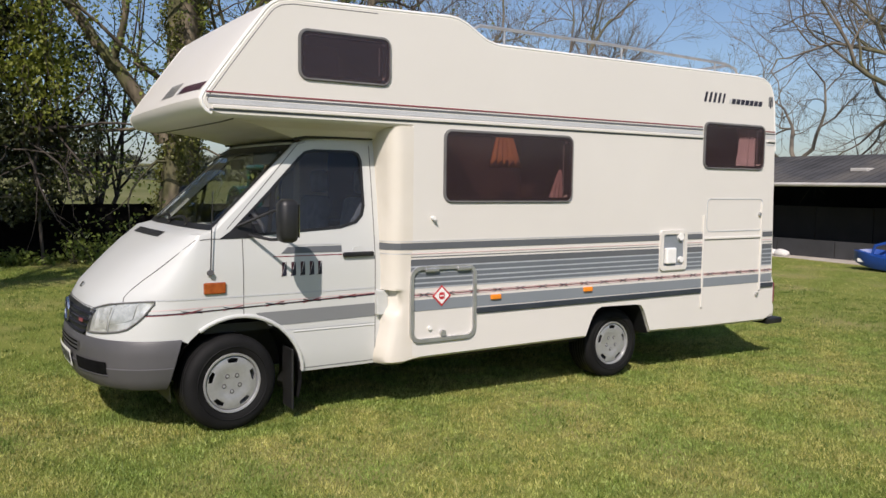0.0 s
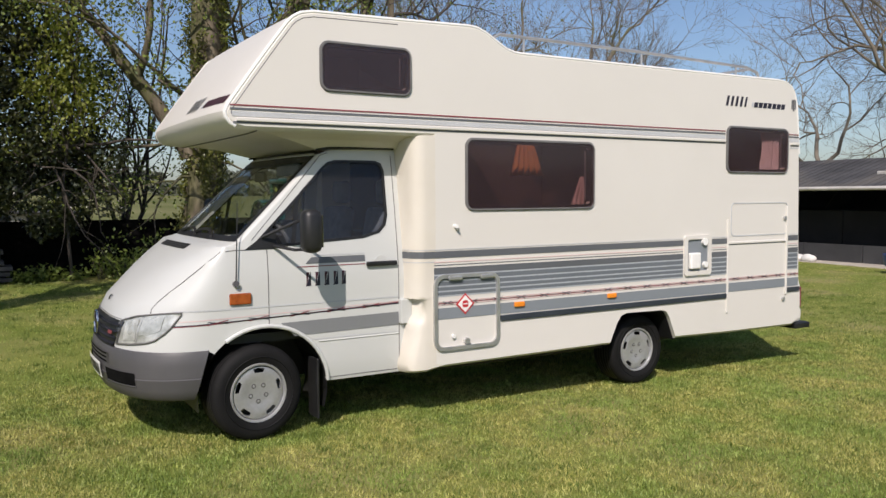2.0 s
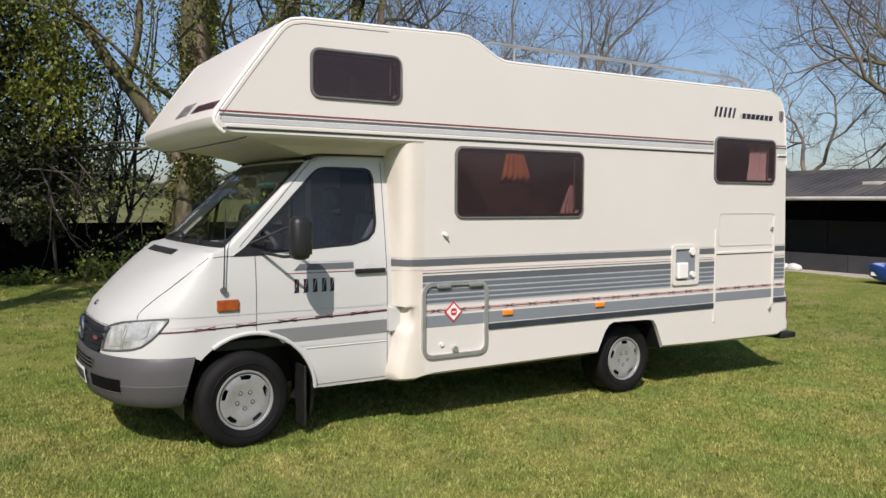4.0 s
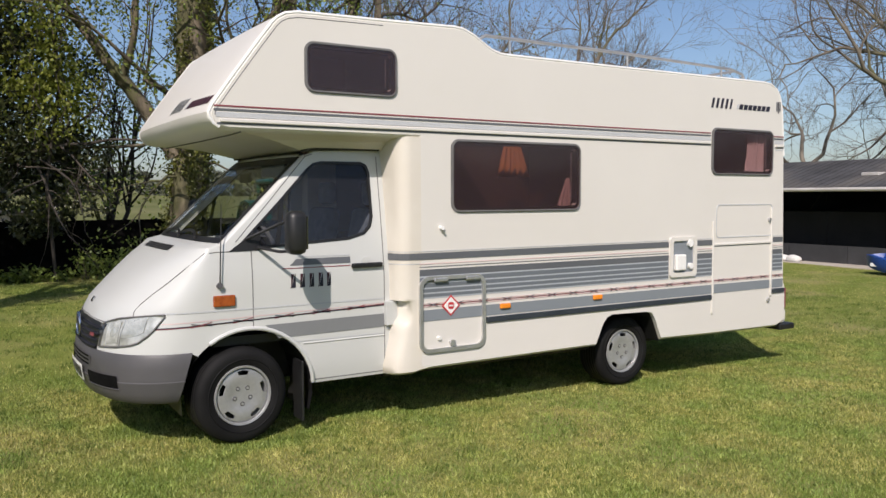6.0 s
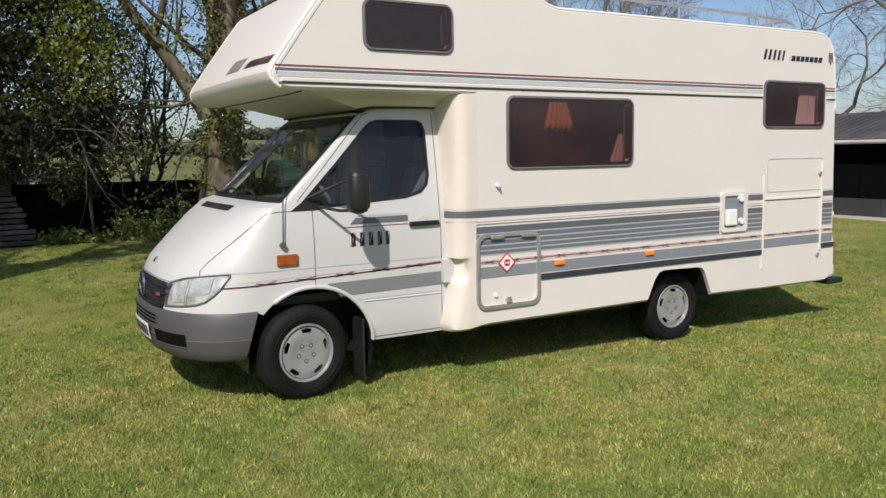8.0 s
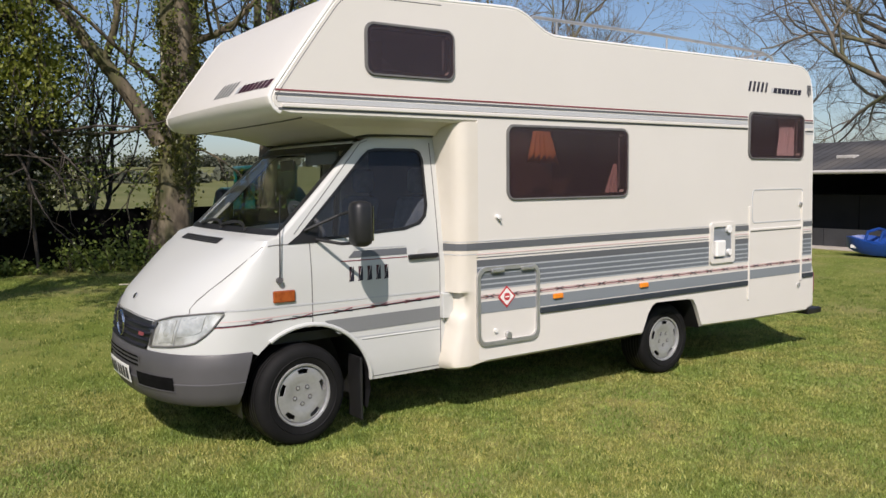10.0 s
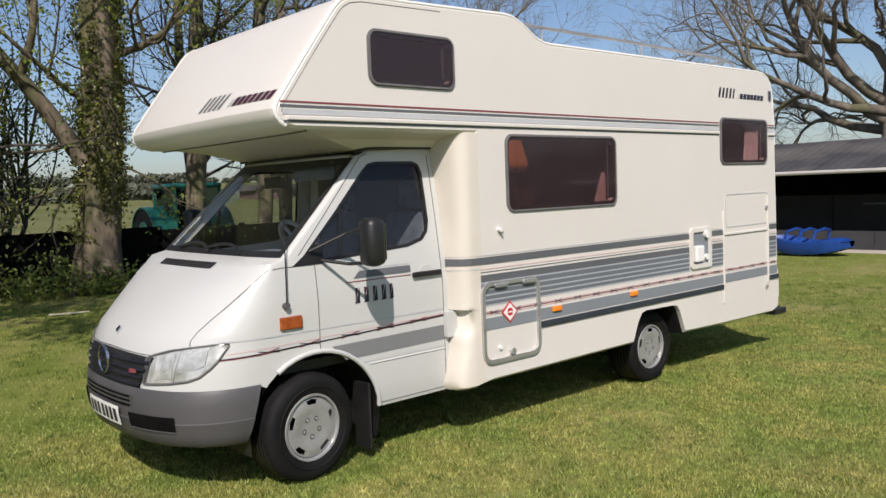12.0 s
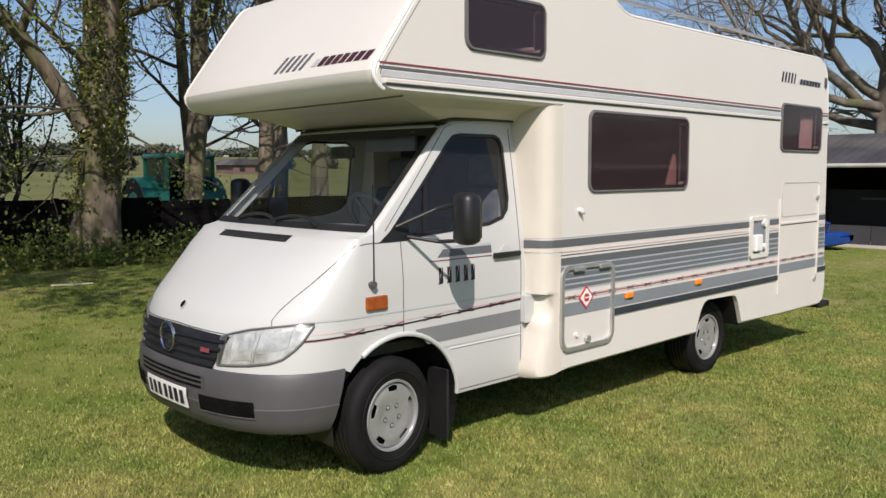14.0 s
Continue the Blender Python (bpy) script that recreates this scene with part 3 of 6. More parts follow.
dia = flat("gas_sign", [(1.566, 0.825), (1.650, 0.907), (1.566, 0.990), (1.482, 0.907)], -0.006, SIGN_RED, lk, "red and white diamond warning sign")
flat("sign_face", [(1.566, 0.842), (1.633, 0.907), (1.566, 0.973), (1.499, 0.907)], -0.008, SIGN_WHITE, dia, "white border")
flat("sign_mark", round_rect(1.540, 1.592, 0.880, 0.934, 0.018), -0.010, SIGN_RED, dia, "red mark")
flat("sign_bar", [(1.548, 0.902), (1.584, 0.902), (1.584, 0.912), (1.548, 0.912)], -0.012, SIGN_WHITE, dia)
# side marker lamps and knob
for x, z in ((2.082, 0.866), (3.075, 0.868)):
    part("side_marker", box(x - 0.05, x + 0.05, -0.022, 0.001, z - 0.02, z + 0.02, 0.007), ORANGE, van, "orange side marker lamp")
part("knob", cylinder((1.48, -0.03, 1.509), (1.48, 0, 1.509), 0.016, 12), SIGN_WHITE, van, "small white catch")
part("knob", cylinder((1.495, -0.034, 1.488), (1.495, 0, 1.488), 0.009, 10), ALU, van)
# service flap
sv = part("service_flap", ring_xz(round_rect(3.962, 4.318, 0.988, 1.362, 0.03), round_rect(4.0, 4.28, 1.03, 1.325, 0.02), -0.020, 0.002), CREAM, van, "cream service flap with water and power inlets")
band(4.0, 4.28, 1.03, 1.325, STRIPE_BLUE, "flap_face", y=-0.001)
part("socket_cover", box(4.02, 4.15, -0.045, 0, 1.05, 1.20, 0.012), SIGN_WHITE, sv, "white socket cover")
part("filler_cap", cylinder((4.225, -0.03, 1.30), (4.225, 0, 1.30), 0.035, 16), SIGN_WHITE, sv, "white cap")
part("filler_cap", cylinder((4.235, -0.03, 1.085), (4.235, 0, 1.085), 0.028, 16), SIGN_WHITE, sv, "white cap")
# rear hatch
ht = part("hatch", ring_xz(round_rect(4.600, 5.452, 1.335, 1.660, 0.05), round_rect(4.609, 5.443, 1.344, 1.651, 0.043), -0.004, 0.001), STRIPE_LIGHT, van, "cream rear hatch with raised edging")
part("edging", box(4.549, 4.572, -0.014, 0.001, 0.60, 1.50, 0.005), CREAM, ht)
part("edging", box(5.428, 5.452, -0.014, 0.001, 0.72, 1.62, 0.005), CREAM, ht)
part("edging", box(4.572, 5.428, -0.013, 0.001, 1.262, 1.285, 0.005), CREAM, ht)
band(4.572, 5.428, 1.255, 1.262, STRIPE_DARK, "gap")
for z in (1.50, 0.68):
    part("lock", cylinder((5.40, -0.02, z), (5.40, 0, z), 0.02, 12), ALU, ht, "metal lock")
# lettering on side and front of the alcove, as plain shapes
def slanted(x0, x1, z0, z1, lean, material, y=-0.0015, label="dark lettering as plain bars"):
    return flat("decal", [(x0, z0), (x1, z0), (x1 + lean, z1), (x0 + lean, z1)], y, material, None, label)
for x0, x1 in ((4.50, 4.53), (4.565, 4.595), (4.63, 4.66), (4.695, 4.725), (4.76, 4.785)):
    slanted(x0, x1, 2.583, 2.678, 0.025, NAVY, label="dark emblem as plain bars")
for k in range(7):
    slanted(4.90 + k * 0.068, 4.90 + k * 0.068 + 0.054, 2.585, 2.635, 0.014, NAVY)
slanted(4.865, 4.892, 2.59, 2.63, 0.01, STRIPE_LIGHT)
for k, x in enumerate((5.475, 5.50, 5.525)):
    flat("decal", [(x, 2.575 + 0.02 * abs(k - 1)), (x + 0.017, 2.575 + 0.02 * abs(k - 1)), (x + 0.017, 2.69), (x, 2.69)], -0.0015, (STRIPE_DARK, NAVY, STRIPE_DARK)[k], None, "small crest as plain bars")
band(5.47, 5.60, 2.20, 2.212, STRIPE_LIGHT, "decal", "short grey mark")

def slope(y, z, out=0.003):
    """A point on the sloping front of the alcove."""
    v = (y - MID) / MID
    t = (z - 2.350) / 0.415
    x = -0.249 + 0.299 * t
    x -= 0.045 * ramp01(0.45, -0.1, x) * (1 - abs(v) ** 3)
    return Vector((x - out * 0.81, y, z + out * 0.58))
def slope_bar(y0, y1, z0, z1, lean, material, label):
    bm = bmesh.new()
    rows = [[slope(y0 + (y1 - y0) * k / 3 - (lean if zz == z1 else 0), zz) for k in range(4)] for zz in (z0, z1)]
    grid_mesh(bm, rows)
    return part("decal", bm, material, van, label)
for y0, y1 in ((0.93, 0.90), (0.865, 0.835), (0.80, 0.77), (0.735, 0.705), (0.67, 0.64)):
    slope_bar(y0, y1, 2.352, 2.450, 0.045, STRIPE_DARK, "grey emblem as plain bars")
slope_bar(0.555, 0.515, 2.36, 2.405, 0.02, STRIPE_LIGHT, "pale grey mark")
for k in range(7):
    y0 = 0.495 - 0.062 * k
    slope_bar(y0, y0 - 0.048, 2.358, 2.412, 0.022, DARK_RED, "dark lettering as plain bars")

# piping along the edge of both sides
for y in (0.012, WIDE - 0.012):
    pts = [(x, y, z) for x, z in inset(outline, 0.008)[1:27]]
    part("edge_trim", tube(pts, 0.013, 8), SIGN_WHITE if y < 1 else CREAM, van, "white edge trim round the side panel", smooth=True)
line = inset(outline, 0.045)
part("edge_seam", tube([(x, 0.001, z) for x, z in line[3:13]], 0.0035, 5), GREY_FRAME, van, "dark seam behind the alcove cap")

# roof rails
for y in (0.30, 1.85):
    part("roof_rail", tube([(1.98, y, 2.92), (2.02, y, 3.02), (2.10, y, 3.065), (3.6, y, 3.06), (5.15, y, 3.03), (5.32, y, 2.99), (5.38, y, 2.87)], 0.014, 10), ALU, van, "thin aluminium roof rail", smooth=True)
    for x in (2.35, 3.7, 5.0):
        part("rail_post", cylinder((x, y, 2.86), (x, y, 3.055 - 0.011 * (x - 2.35)), 0.009, 8), ALU, van)
part("roof_ladder_bar", tube([(5.2, 0.3, 3.015), (5.2, 1.85, 3.015)], 0.014, 8), ALU, van)
# unseen rooflight, added and placed so that sun reaches the orange curtain
bm = bmesh.new()
grid_mesh(bm, [[(2.43 + 0.74 * i / 8, 0.78 + 0.84 * j / 8, 2.90 + 0.05 * math.sin(math.pi * i / 8) * math.sin(math.pi * j / 8)) for j in range(9)] for i in range(9)])
part("rooflight", bm, glazing("clear_dome", (0.85, 0.85, 0.84), 0.1), van, "clear domed rooflight, unseen, added to let sun onto the curtain", smooth=True)
bm = bmesh.new()
grid_mesh(bm, [[(2.4, 0.75, z), (3.2, 0.75, z), (3.2, 1.65, z), (2.4, 1.65, z)] for z in (2.865, 2.905)] + [[(2.45, 0.8, z), (3.15, 0.8, z), (3.15, 1.6, z), (2.45, 1.6, z)] for z in (2.905, 2.865)], close_u=True, close_v=True)
part("rooflight_frame", bm, SIGN_WHITE, van, "white frame of the added rooflight")

# rear bumper bar, lamp and tow bar
part("rear_bumper", box(5.60, 5.80, 0.05, 2.10, 0.40, 0.56, 0.04), CREAM, van, "cream rear bumper")
part("tail_lamp", box(5.680, 5.738, 0.02, 0.16, 0.57, 0.78, 0.01), STRIPE_RED, van, "red tail lamp")
part("tow_step", box(5.64, 5.885, 0.015, 0.45, 0.340, 0.400, 0.012), BLACK_PLASTIC, van, "black rear step")

# moulded fairing between cab and coach
rows = []
for z, grow, cut in ((0.405, 0, 0), (0.409, 0, 0), (0.425, 0, 0), (0.47, 0, 0), (0.56, 0, 0), (0.66, 0, 0), (0.72, 0, 0), (0.765, 0, 0), (0.80, 0, 0.35), (0.845, 0, 1), (0.957, 0, 1), (0.966, 0, 0), (0.985, 0, 0), (1.10, 0, 0),
                     (1.5, 0, 0), (1.85, 0, 0), (2.10, 0.004, 0), (2.19, 0.012, 0)):
    low = 0.055 * ramp01(0.74, 0.46, z) - 0.012 * ramp01(0.43, 0.405, z)
    under = 0.03 * ramp01(0.43, 0.405, z) ** 2
    lift = 0.03 * ramp01(0.47, 0.405, z)
    cut *= 0.042
    rows.append([(1.40, 0.0008 + under, z + lift), (1.29, 0.0005 + under, z + lift * 0.4), (1.235 - grow * 0.2, 0.0006 + under, z), (1.205 - grow * 0.3 - low, 0.004 + under + cut * 0.5, z),
                 (1.165 - grow * 0.5 - low + cut * 0.7, 0.020 + under + cut, z), (1.14 - grow * 0.7 - low + cut, 0.052 + under + cut, z), (1.125 - grow - low + cut, 0.100 + under + cut * 0.6, z),
                 (1.115 - grow - low, 0.20, z), (1.115 - grow - low, 0.40, z), (1.40, 0.40, z)])
bm = bmesh.new()
grid_mesh(bm, rows, close_u=True, caps=True)
part("fairing", bm, CREAM_OLD, van, "aged cream fairing behind the cab door", smooth=True, angle=50)
bm = bmesh.new()
grid_mesh(bm, [[(x, WIDE - y, z) for x, y, z in r] for r in rows], close_u=True, caps=True)
part("fairing", bm, CREAM_OLD, van, "aged cream fairing behind the cab door", smooth=True, angle=50)
part("filler_plate", box(1.072, 1.166, 0.118, 0.19, 0.775, 0.962, 0.006), WHITE, van, "white plate in the step recess")
for z0, z1, m in ((1.270, 1.321, STRIPE_DARK), (1.331, 1.336, STRIPE_LIGHT), (1.238, 1.244, STRIPE_LIGHT)):
    bm = bmesh.new()
    path = [(1.30, -0.0015), (1.25, -0.0018), (1.2045, 0.0015), (1.163, 0.020), (1.137, 0.054), (1.122, 0.105), (1.112, 0.17)]
    grid_mesh(bm, [[(x, y, z0) for x, y in path], [(x, y, z1) for x, y in path]])
    part("stripe", bm, m, van, "grey stripe round the fairing")
# lining under the alcove, down to the cab roof
bm = bmesh.new()
grid_mesh(bm, [[(-0.02, 0.10, 2.186), (1.30, 0.03, 2.186), (1.30, 2.12, 2.186), (-0.02, 2.05, 2.186)], [(0.22, 0.22, 2.150), (1.30, 0.18, 2.150), (1.30, 1.97, 2.150), (0.22, 1.93, 2.150)],
               [(0.47, 0.29, 2.085), (1.30, 0.25, 2.095), (1.30, 1.90, 2.095), (0.47, 1.86, 2.085)]], close_u=True, caps=True)
part("alcove_lining", bm, CREAM_OLD, van, "cream moulding under the alcove")
part("alcove_seam", tube([(-0.05, 0.03, 2.179), (-0.03, 0.35, 2.178), (-0.03, MID, 2.178), (-0.05, 2.12, 2.179)], 0.005, 6), GREY_FRAME, van)

for y, s in ((0.262, 1), (1.888, -1)):
    part("roof_gasket", tube([(0.47, y + 0.03 * s, 2.078), (0.56, y + 0.005 * s, 2.092), (0.80, y - 0.002 * s, 2.098), (1.09, y - 0.006 * s, 2.100)], 0.010, 6), BLACK_PLASTIC, van, "black gasket between cab roof and alcove")

# cab: sheet metal from nose to windscreen head, by levels
XF = [(.28, -.84), (.40, -.895), (.55, -.925), (.70, -.925), (.84, -.904), (.934, -.875), (1.0, -.839), (1.05, -.79), (1.2, -.635), (1.3, -.51), (1.404, -.345), (1.43, -.22), (2.06, .42), (2.11, .55)]
DD = [(.28, .50), (.55, .58), (.96, .60), (1.2, .42), (1.43, .10), (2.11, .12)]


def table(tab, z):
    return float(np.interp(z, [a for a, _ in tab], [b for _, b in tab]))


def half(z):
    return .915 - .13 * max(0, (z - 1.15) / .93) ** 1.2 - .04 * max(0, (.5 - z) / .2)


def nose(u, z, out=0.0):
    """A point of the cab's front, u from -1 to 1 across, out metres proud."""
    u = max(-1.0, min(1.0, u))
    p = Vector((table(XF, z) + table(DD, z) * (1 - (1 - abs(u) ** 2.5) ** .4), MID + u * half(z), z))
    if out:
        e = 0.01
        uu = max(-0.985, min(0.985, u))
        a = nose(uu + e, z) - nose(uu - e, z)
        b = nose(uu, z + e) - nose(uu, z - e)
        n = a.cross(b).normalized()
        if n.x > 0:
            n = -n
        p = p + n * out
    return p


def flank(x, z, out=0.0, far=False):
    y = MID - half(z) - out
    return Vector((x, 2 * MID - y if far else y, z))


LEVELS = [0.40, 0.45, 0.55, 0.66, 0.72, 0.78, 0.84, 0.89, 0.934, 0.97, 1.0, 1.03, 1.06, 1.12, 1.2, 1.25, 1.3, 1.35, 1.385, 1.404, 1.43, 1.455, 1.52, 1.6, 1.7, 1.8, 1.9, 1.98, 2.045, 2.08, 2.11]
US = [math.sin(radians(a)) for a in np.linspace(-90, 90, 49)]
USCREEN = 0.955


def cab_row(z):
    xs = nose(-1, z).x
    near = [flank(1.14 + (xs - 1.14) * k / 6, z) for k in range(6)]
    far = [flank(xs + (1.14 - xs) * k / 6, z, far=True) for k in range(1, 7)]
    return near + [nose(u, z) for u in US] + far


bm = bmesh.new()
vs = [[bm.verts.new(p) for p in cab_row(z)] for z in LEVELS]
for i in range(len(LEVELS) - 1):
    for j in range(len(vs[0]) - 1):
        mid_u = US[min(max(j - 6, 0), 47)] * 0.5 + US[min(max(j - 5, 0), 48)] * 0.5
        zc = (LEVELS[i] + LEVELS[i + 1]) / 2
        if 6 <= j < 54 and abs(mid_u) < USCREEN and 1.455 < zc < 2.045:
            continue
        bm.faces.new((vs[i][j], vs[i][j + 1], vs[i + 1][j + 1], vs[i + 1][j]))
bm.faces.new(vs[-1])
DOOR_WIN = [(-0.055, 1.395), (0.02, 1.385), (0.80, 1.435), (0.93, 1.47), (0.985, 1.525), (1.005, 1.60), (1.005, 1.93), (0.985, 1.985), (0.94, 2.005), (0.62, 2.005), (0.555, 1.99), (0.50, 1.945), (0.25, 1.69)]
wheel_cut = [cylinder((0.02, -0.1, 0.37), (0.02, 0.62, 0.37), 0.47, 40), cylinder((0.02, 1.53, 0.37), (0.02, 2.4, 0.37), 0.47, 40)]
cab = part("cab_body", carve(bm, [prism_xz(DOOR_WIN, -0.1, 0.6), prism_xz(DOOR_WIN, 1.57, 2.4)] + wheel_cut + [prism_xz([(-1.3, 0.2), (-0.2, 0.2), (-0.2, 0.62), (-0.36, 0.70), (-1.3, 0.70)], -0.2, 2.5)], solidify=0.025), WHITE, van, "white van cab with sloping bonnet", smooth=True, angle=32)
# wheel housings
for y0, y1 in ((0.17, 0.62), (1.53, 1.98)):
    bm = bmesh.new()
    rows = [[(0.02 + r * math.cos(radians(a)), y, 0.37 + r * math.sin(radians(a))) for a in range(-20, 205, 15)] for y, r in ((y0, 0.468), (y1, 0.468))]
    grid_mesh(bm, rows)
    part("wheel_housing", bm, BLACK_PLASTIC, van, "black wheel housing")
part("engine_tray", box(-0.72, 1.1, 0.62, 1.53, 0.36, 0.72, 0.03), BLACK_PLASTIC, van)
# rolled lip of the arch
for far in (False, True):
    pts = [flank(0.02 + 0.474 * math.cos(radians(a)), 0.37 + 0.474 * math.sin(radians(a)), 0.006, far) for a in range(5, 126, 8)]
    part("arch_lip", tube(pts, 0.015, 8), WHITE, van, smooth=True)

# windscreen with its black surround
bm = bmesh.new()
grid_mesh(bm, [[nose(USCREEN * k / 24, z, -0.008) for k in range(-24, 25)] for z in (1.45, 1.52, 1.6, 1.7, 1.8, 1.9, 1.98, 2.05)])
ws = part("windscreen", bm, CLEAR, van, "clear curved windscreen", smooth=True)
bm = bmesh.new()
grid_mesh(bm, [[nose(0.965 * k / 24, z, 0.004) for k in range(-24, 25)] for z in (1.985, 2.075)])
part("surround", bm, BLACK_PLASTIC, ws, "black band at the windscreen head", smooth=True)
bm = bmesh.new()
grid_mesh(bm, [[nose(0.965 * k / 24, z, 0.004) for k in range(-24, 25)] for z in (1.432, 1.468)])
part("surround", bm, BLACK_PLASTIC, ws, "black band at the windscreen foot", smooth=True)
for s in (-1, 1):
    bm = bmesh.new()
    grid_mesh(bm, [[nose(s * u, z, 0.004) for u in (0.925, 0.945, 0.966)] for z in np.linspace(1.45, 2.07, 12)])
    part("surround", bm, BLACK_PLASTIC, ws, "black edge band", smooth=True)
    w0 = nose(s * 0.25 - 0.25, 1.445, 0.02)
    pts = [w0] + [nose(s * 0.25 - 0.25 + 0.55 * t, 1.455 + 0.035 * math.sin(math.pi * t), 0.022) for t in (0.2, 0.4, 0.6, 0.8, 1.0)]
    part("wiper", tube(pts, 0.011, 6), BLACK_PLASTIC, van, "black windscreen wiper")

# door glass, its black surround and pillar
for far in (False, True):
    bm = bmesh.new()
    zs = sorted({z for _, z in DOOR_WIN})
    pts = [flank(x, z, -0.010, far) for x, z in inset(DOOR_WIN, -0.004)]
    bm.faces.new([bm.verts.new(p) for p in pts])
    gl = part("door_window", bm, CLEAR if far else DOOR_GLASS, van, "dark door window with black seal")
    outer, inner = inset(DOOR_WIN, -0.004), inset(DOOR_WIN, 0.016)
    bm = bmesh.new()
    grid_mesh(bm, [[flank(x, z, 0.003, far) for x, z in outer], [flank(x, z, 0.003, far) for x, z in inner], [flank(x, z, -0.008, far) for x, z in inner]], close_u=True)
    part("seal", bm, BLACK_PLASTIC, gl, "black rubber seal")
    bm = bmesh.new()
    grid_mesh(bm, [[flank(x, 1.40, -0.004, far) for x in (0.235, 0.265)], [flank(x + 0.05, 1.72, -0.004, far) for x in (0.235, 0.265)], [flank(x + 0.08, 1.995 - 0.22, -0.004, far) for x in (0.235, 0.265)]])
    part("divider", bm, BLACK_PLASTIC, gl, "black window divider")
    bm = bmesh.new()
    bm.faces.new([bm.verts.new(flank(x, z, 0.004, far)) for x, z in ((-0.105, 1.375), (0.12, 1.378), (0.13, 1.50), (0.075, 1.50))])
    part("mirror_base", bm, BLACK_PLASTIC, van, "black mirror triangle")

# shut lines
def seam(pts, r=0.0035, material=GREY_FRAME, name="shut_line"):
    return part(name, tube(pts, r, 5), material, van)
for far in (False, True):
    seam([flank(0.055, z, 0.0, far) for z in np.linspace(0.845, 1.375, 8)])
    seam([flank(1.075, z, 0.0, far) for z in np.linspace(0.42, 2.05, 16)])
    seam([flank(x, 0.425 + 0.0 * x, 0.0, far) for x in np.linspace(0.47, 1.075, 6)])
    seam([flank(x, 0.70, 0.001, far) for x in np.linspace(0.42, 1.07, 6)], 0.006, WHITE, "door_crease")
    seam([flank(x, z, 0.0, far) for x, z in ((0.56, 2.06), (0.50, 2.04), (0.40, 1.93), (0.19, 1.70), (-0.05, 1.44))], 0.003)
    s = 1 if far else -1
    seam([nose(s * u, z, 0.001) for u, z in ((0.79, 0.957), (0.782, 0.99), (0.795, 1.04), (0.825, 1.10), (0.868, 1.168), (0.925, 1.26), (0.988, 1.371))])
    seam([flank(x, z, 0.001, far) for x, z in ((-0.235, 1.372), (-0.18, 1.377), (-0.10, 1.377))], 0.003)
seam([nose(u, 0.915 - 0.02 * abs(u), 0.001) for u in np.linspace(-0.58, 0.58, 17)])
bm = bmesh.new()
grid_mesh(bm, [[nose(u, z, 0.003) for u in np.linspace(-0.44, 0.44, 15)] for z in (1.368, 1.402)])
part("bonnet_vent", bm, BLACK_PLASTIC, van, "black slatted air intake")
for k in range(3):
    part("vent_slat", tube([nose(u, 1.374 + 0.011 * k, 0.006) for u in np.linspace(-0.43, 0.43, 9)], 0.0025, 4), GREY_PLASTIC, van)

# stripes and decals on the cab flank
def flank_strip(x0, x1, z0, z1, material, slope=0.0, label="grey stripe", far=False, n=10, cut=0.0):
    bm = bmesh.new()
    rows = [[flank(x0 + (cut if zz == z1 else 0) + (x1 - x0 - (cut if zz == z1 else 0)) * k / n, zz + slope * ((x0 + (x1 - x0) * k / n) - x1), 0.003, far) for k in range(n + 1)] for zz in (z0, z1)]
    grid_mesh(bm, rows)
    return part("stripe", bm, material, van, label)
def skin(x, z, out=0.003):
    """A point of the cab's near side at x, round the nose where it bends."""
    if x >= nose(-1, z).x:
        return flank(x, z, out)
    lo, hi = 0.0, 1.0
    for _ in range(30):
        m = (lo + hi) / 2
        if nose(m, z).x < x:
            lo = m
        else:
            hi = m
    return nose(-lo, z, out)
def skin_line(x0, x1, z0, z1, w, material, label, n=26):
    bm = bmesh.new()
    xs = [x0 + (x1 - x0) * k / n for k in range(n + 1)]
    grid_mesh(bm, [[skin(x, z0 + (z1 - z0) * (x - x0) / (x1 - x0) + dz) for x in xs] for dz in (-w / 2, w / 2)])
    return part("stripe", bm, material, van, label)
skin_line(-0.575, 1.07, 0.980, 0.980, 0.010, STRIPE_LIGHT, "thin grey line")
skin_line(-0.60, 1.07, 0.882, 0.930, 0.008, NAVY, "thin navy line")
skin_line(-0.60, 1.07, 0.876, 0.938, 0.005, STRIPE_RED, "thin red line")
skin_line(-0.55, 1.07, 0.912, 0.946, 0.005, STRIPE_PINK, "pink line")
for x in (-0.30, -0.02, 0.28, 0.56, 0.84):
    zc = 0.882 + 0.048 * (x + 0.60) / 1.67
    skin_line(x - 0.07, x + 0.07, zc - 0.010, zc + 0.018, 0.006, STRIPE_RED, "dark crossing dash", 4)
    skin_line(x - 0.07, x + 0.07, zc + 0.012, zc - 0.006, 0.005, NAVY, "dark crossing dash", 4)
flank_strip(0.24, 1.07, 0.765, 0.865, surface("neutral_grey_stripe", (0.185, 0.192, 0.196), (0.205, 0.212, 0.216), 1.0, 0.4, grainy=0.03), 0.012, "broad grey stripe", cut=-0.10)
flank_strip(0.36, 1.07, 0.715, 0.720, STRIPE_LIGHT, 0.0, "thin grey line")
flank_strip(0.33, 0.80, 1.262, 1.308, STRIPE_DARK, 0.0, "grey door flash", cut=0.05)
flank_strip(0.27, 0.80, 1.240, 1.246, STRIPE_RED, 0.0, "thin red line")
flank_strip(0.38, 0.80, 1.318, 1.324, STRIPE_LIGHT, 0.0, "thin grey line")
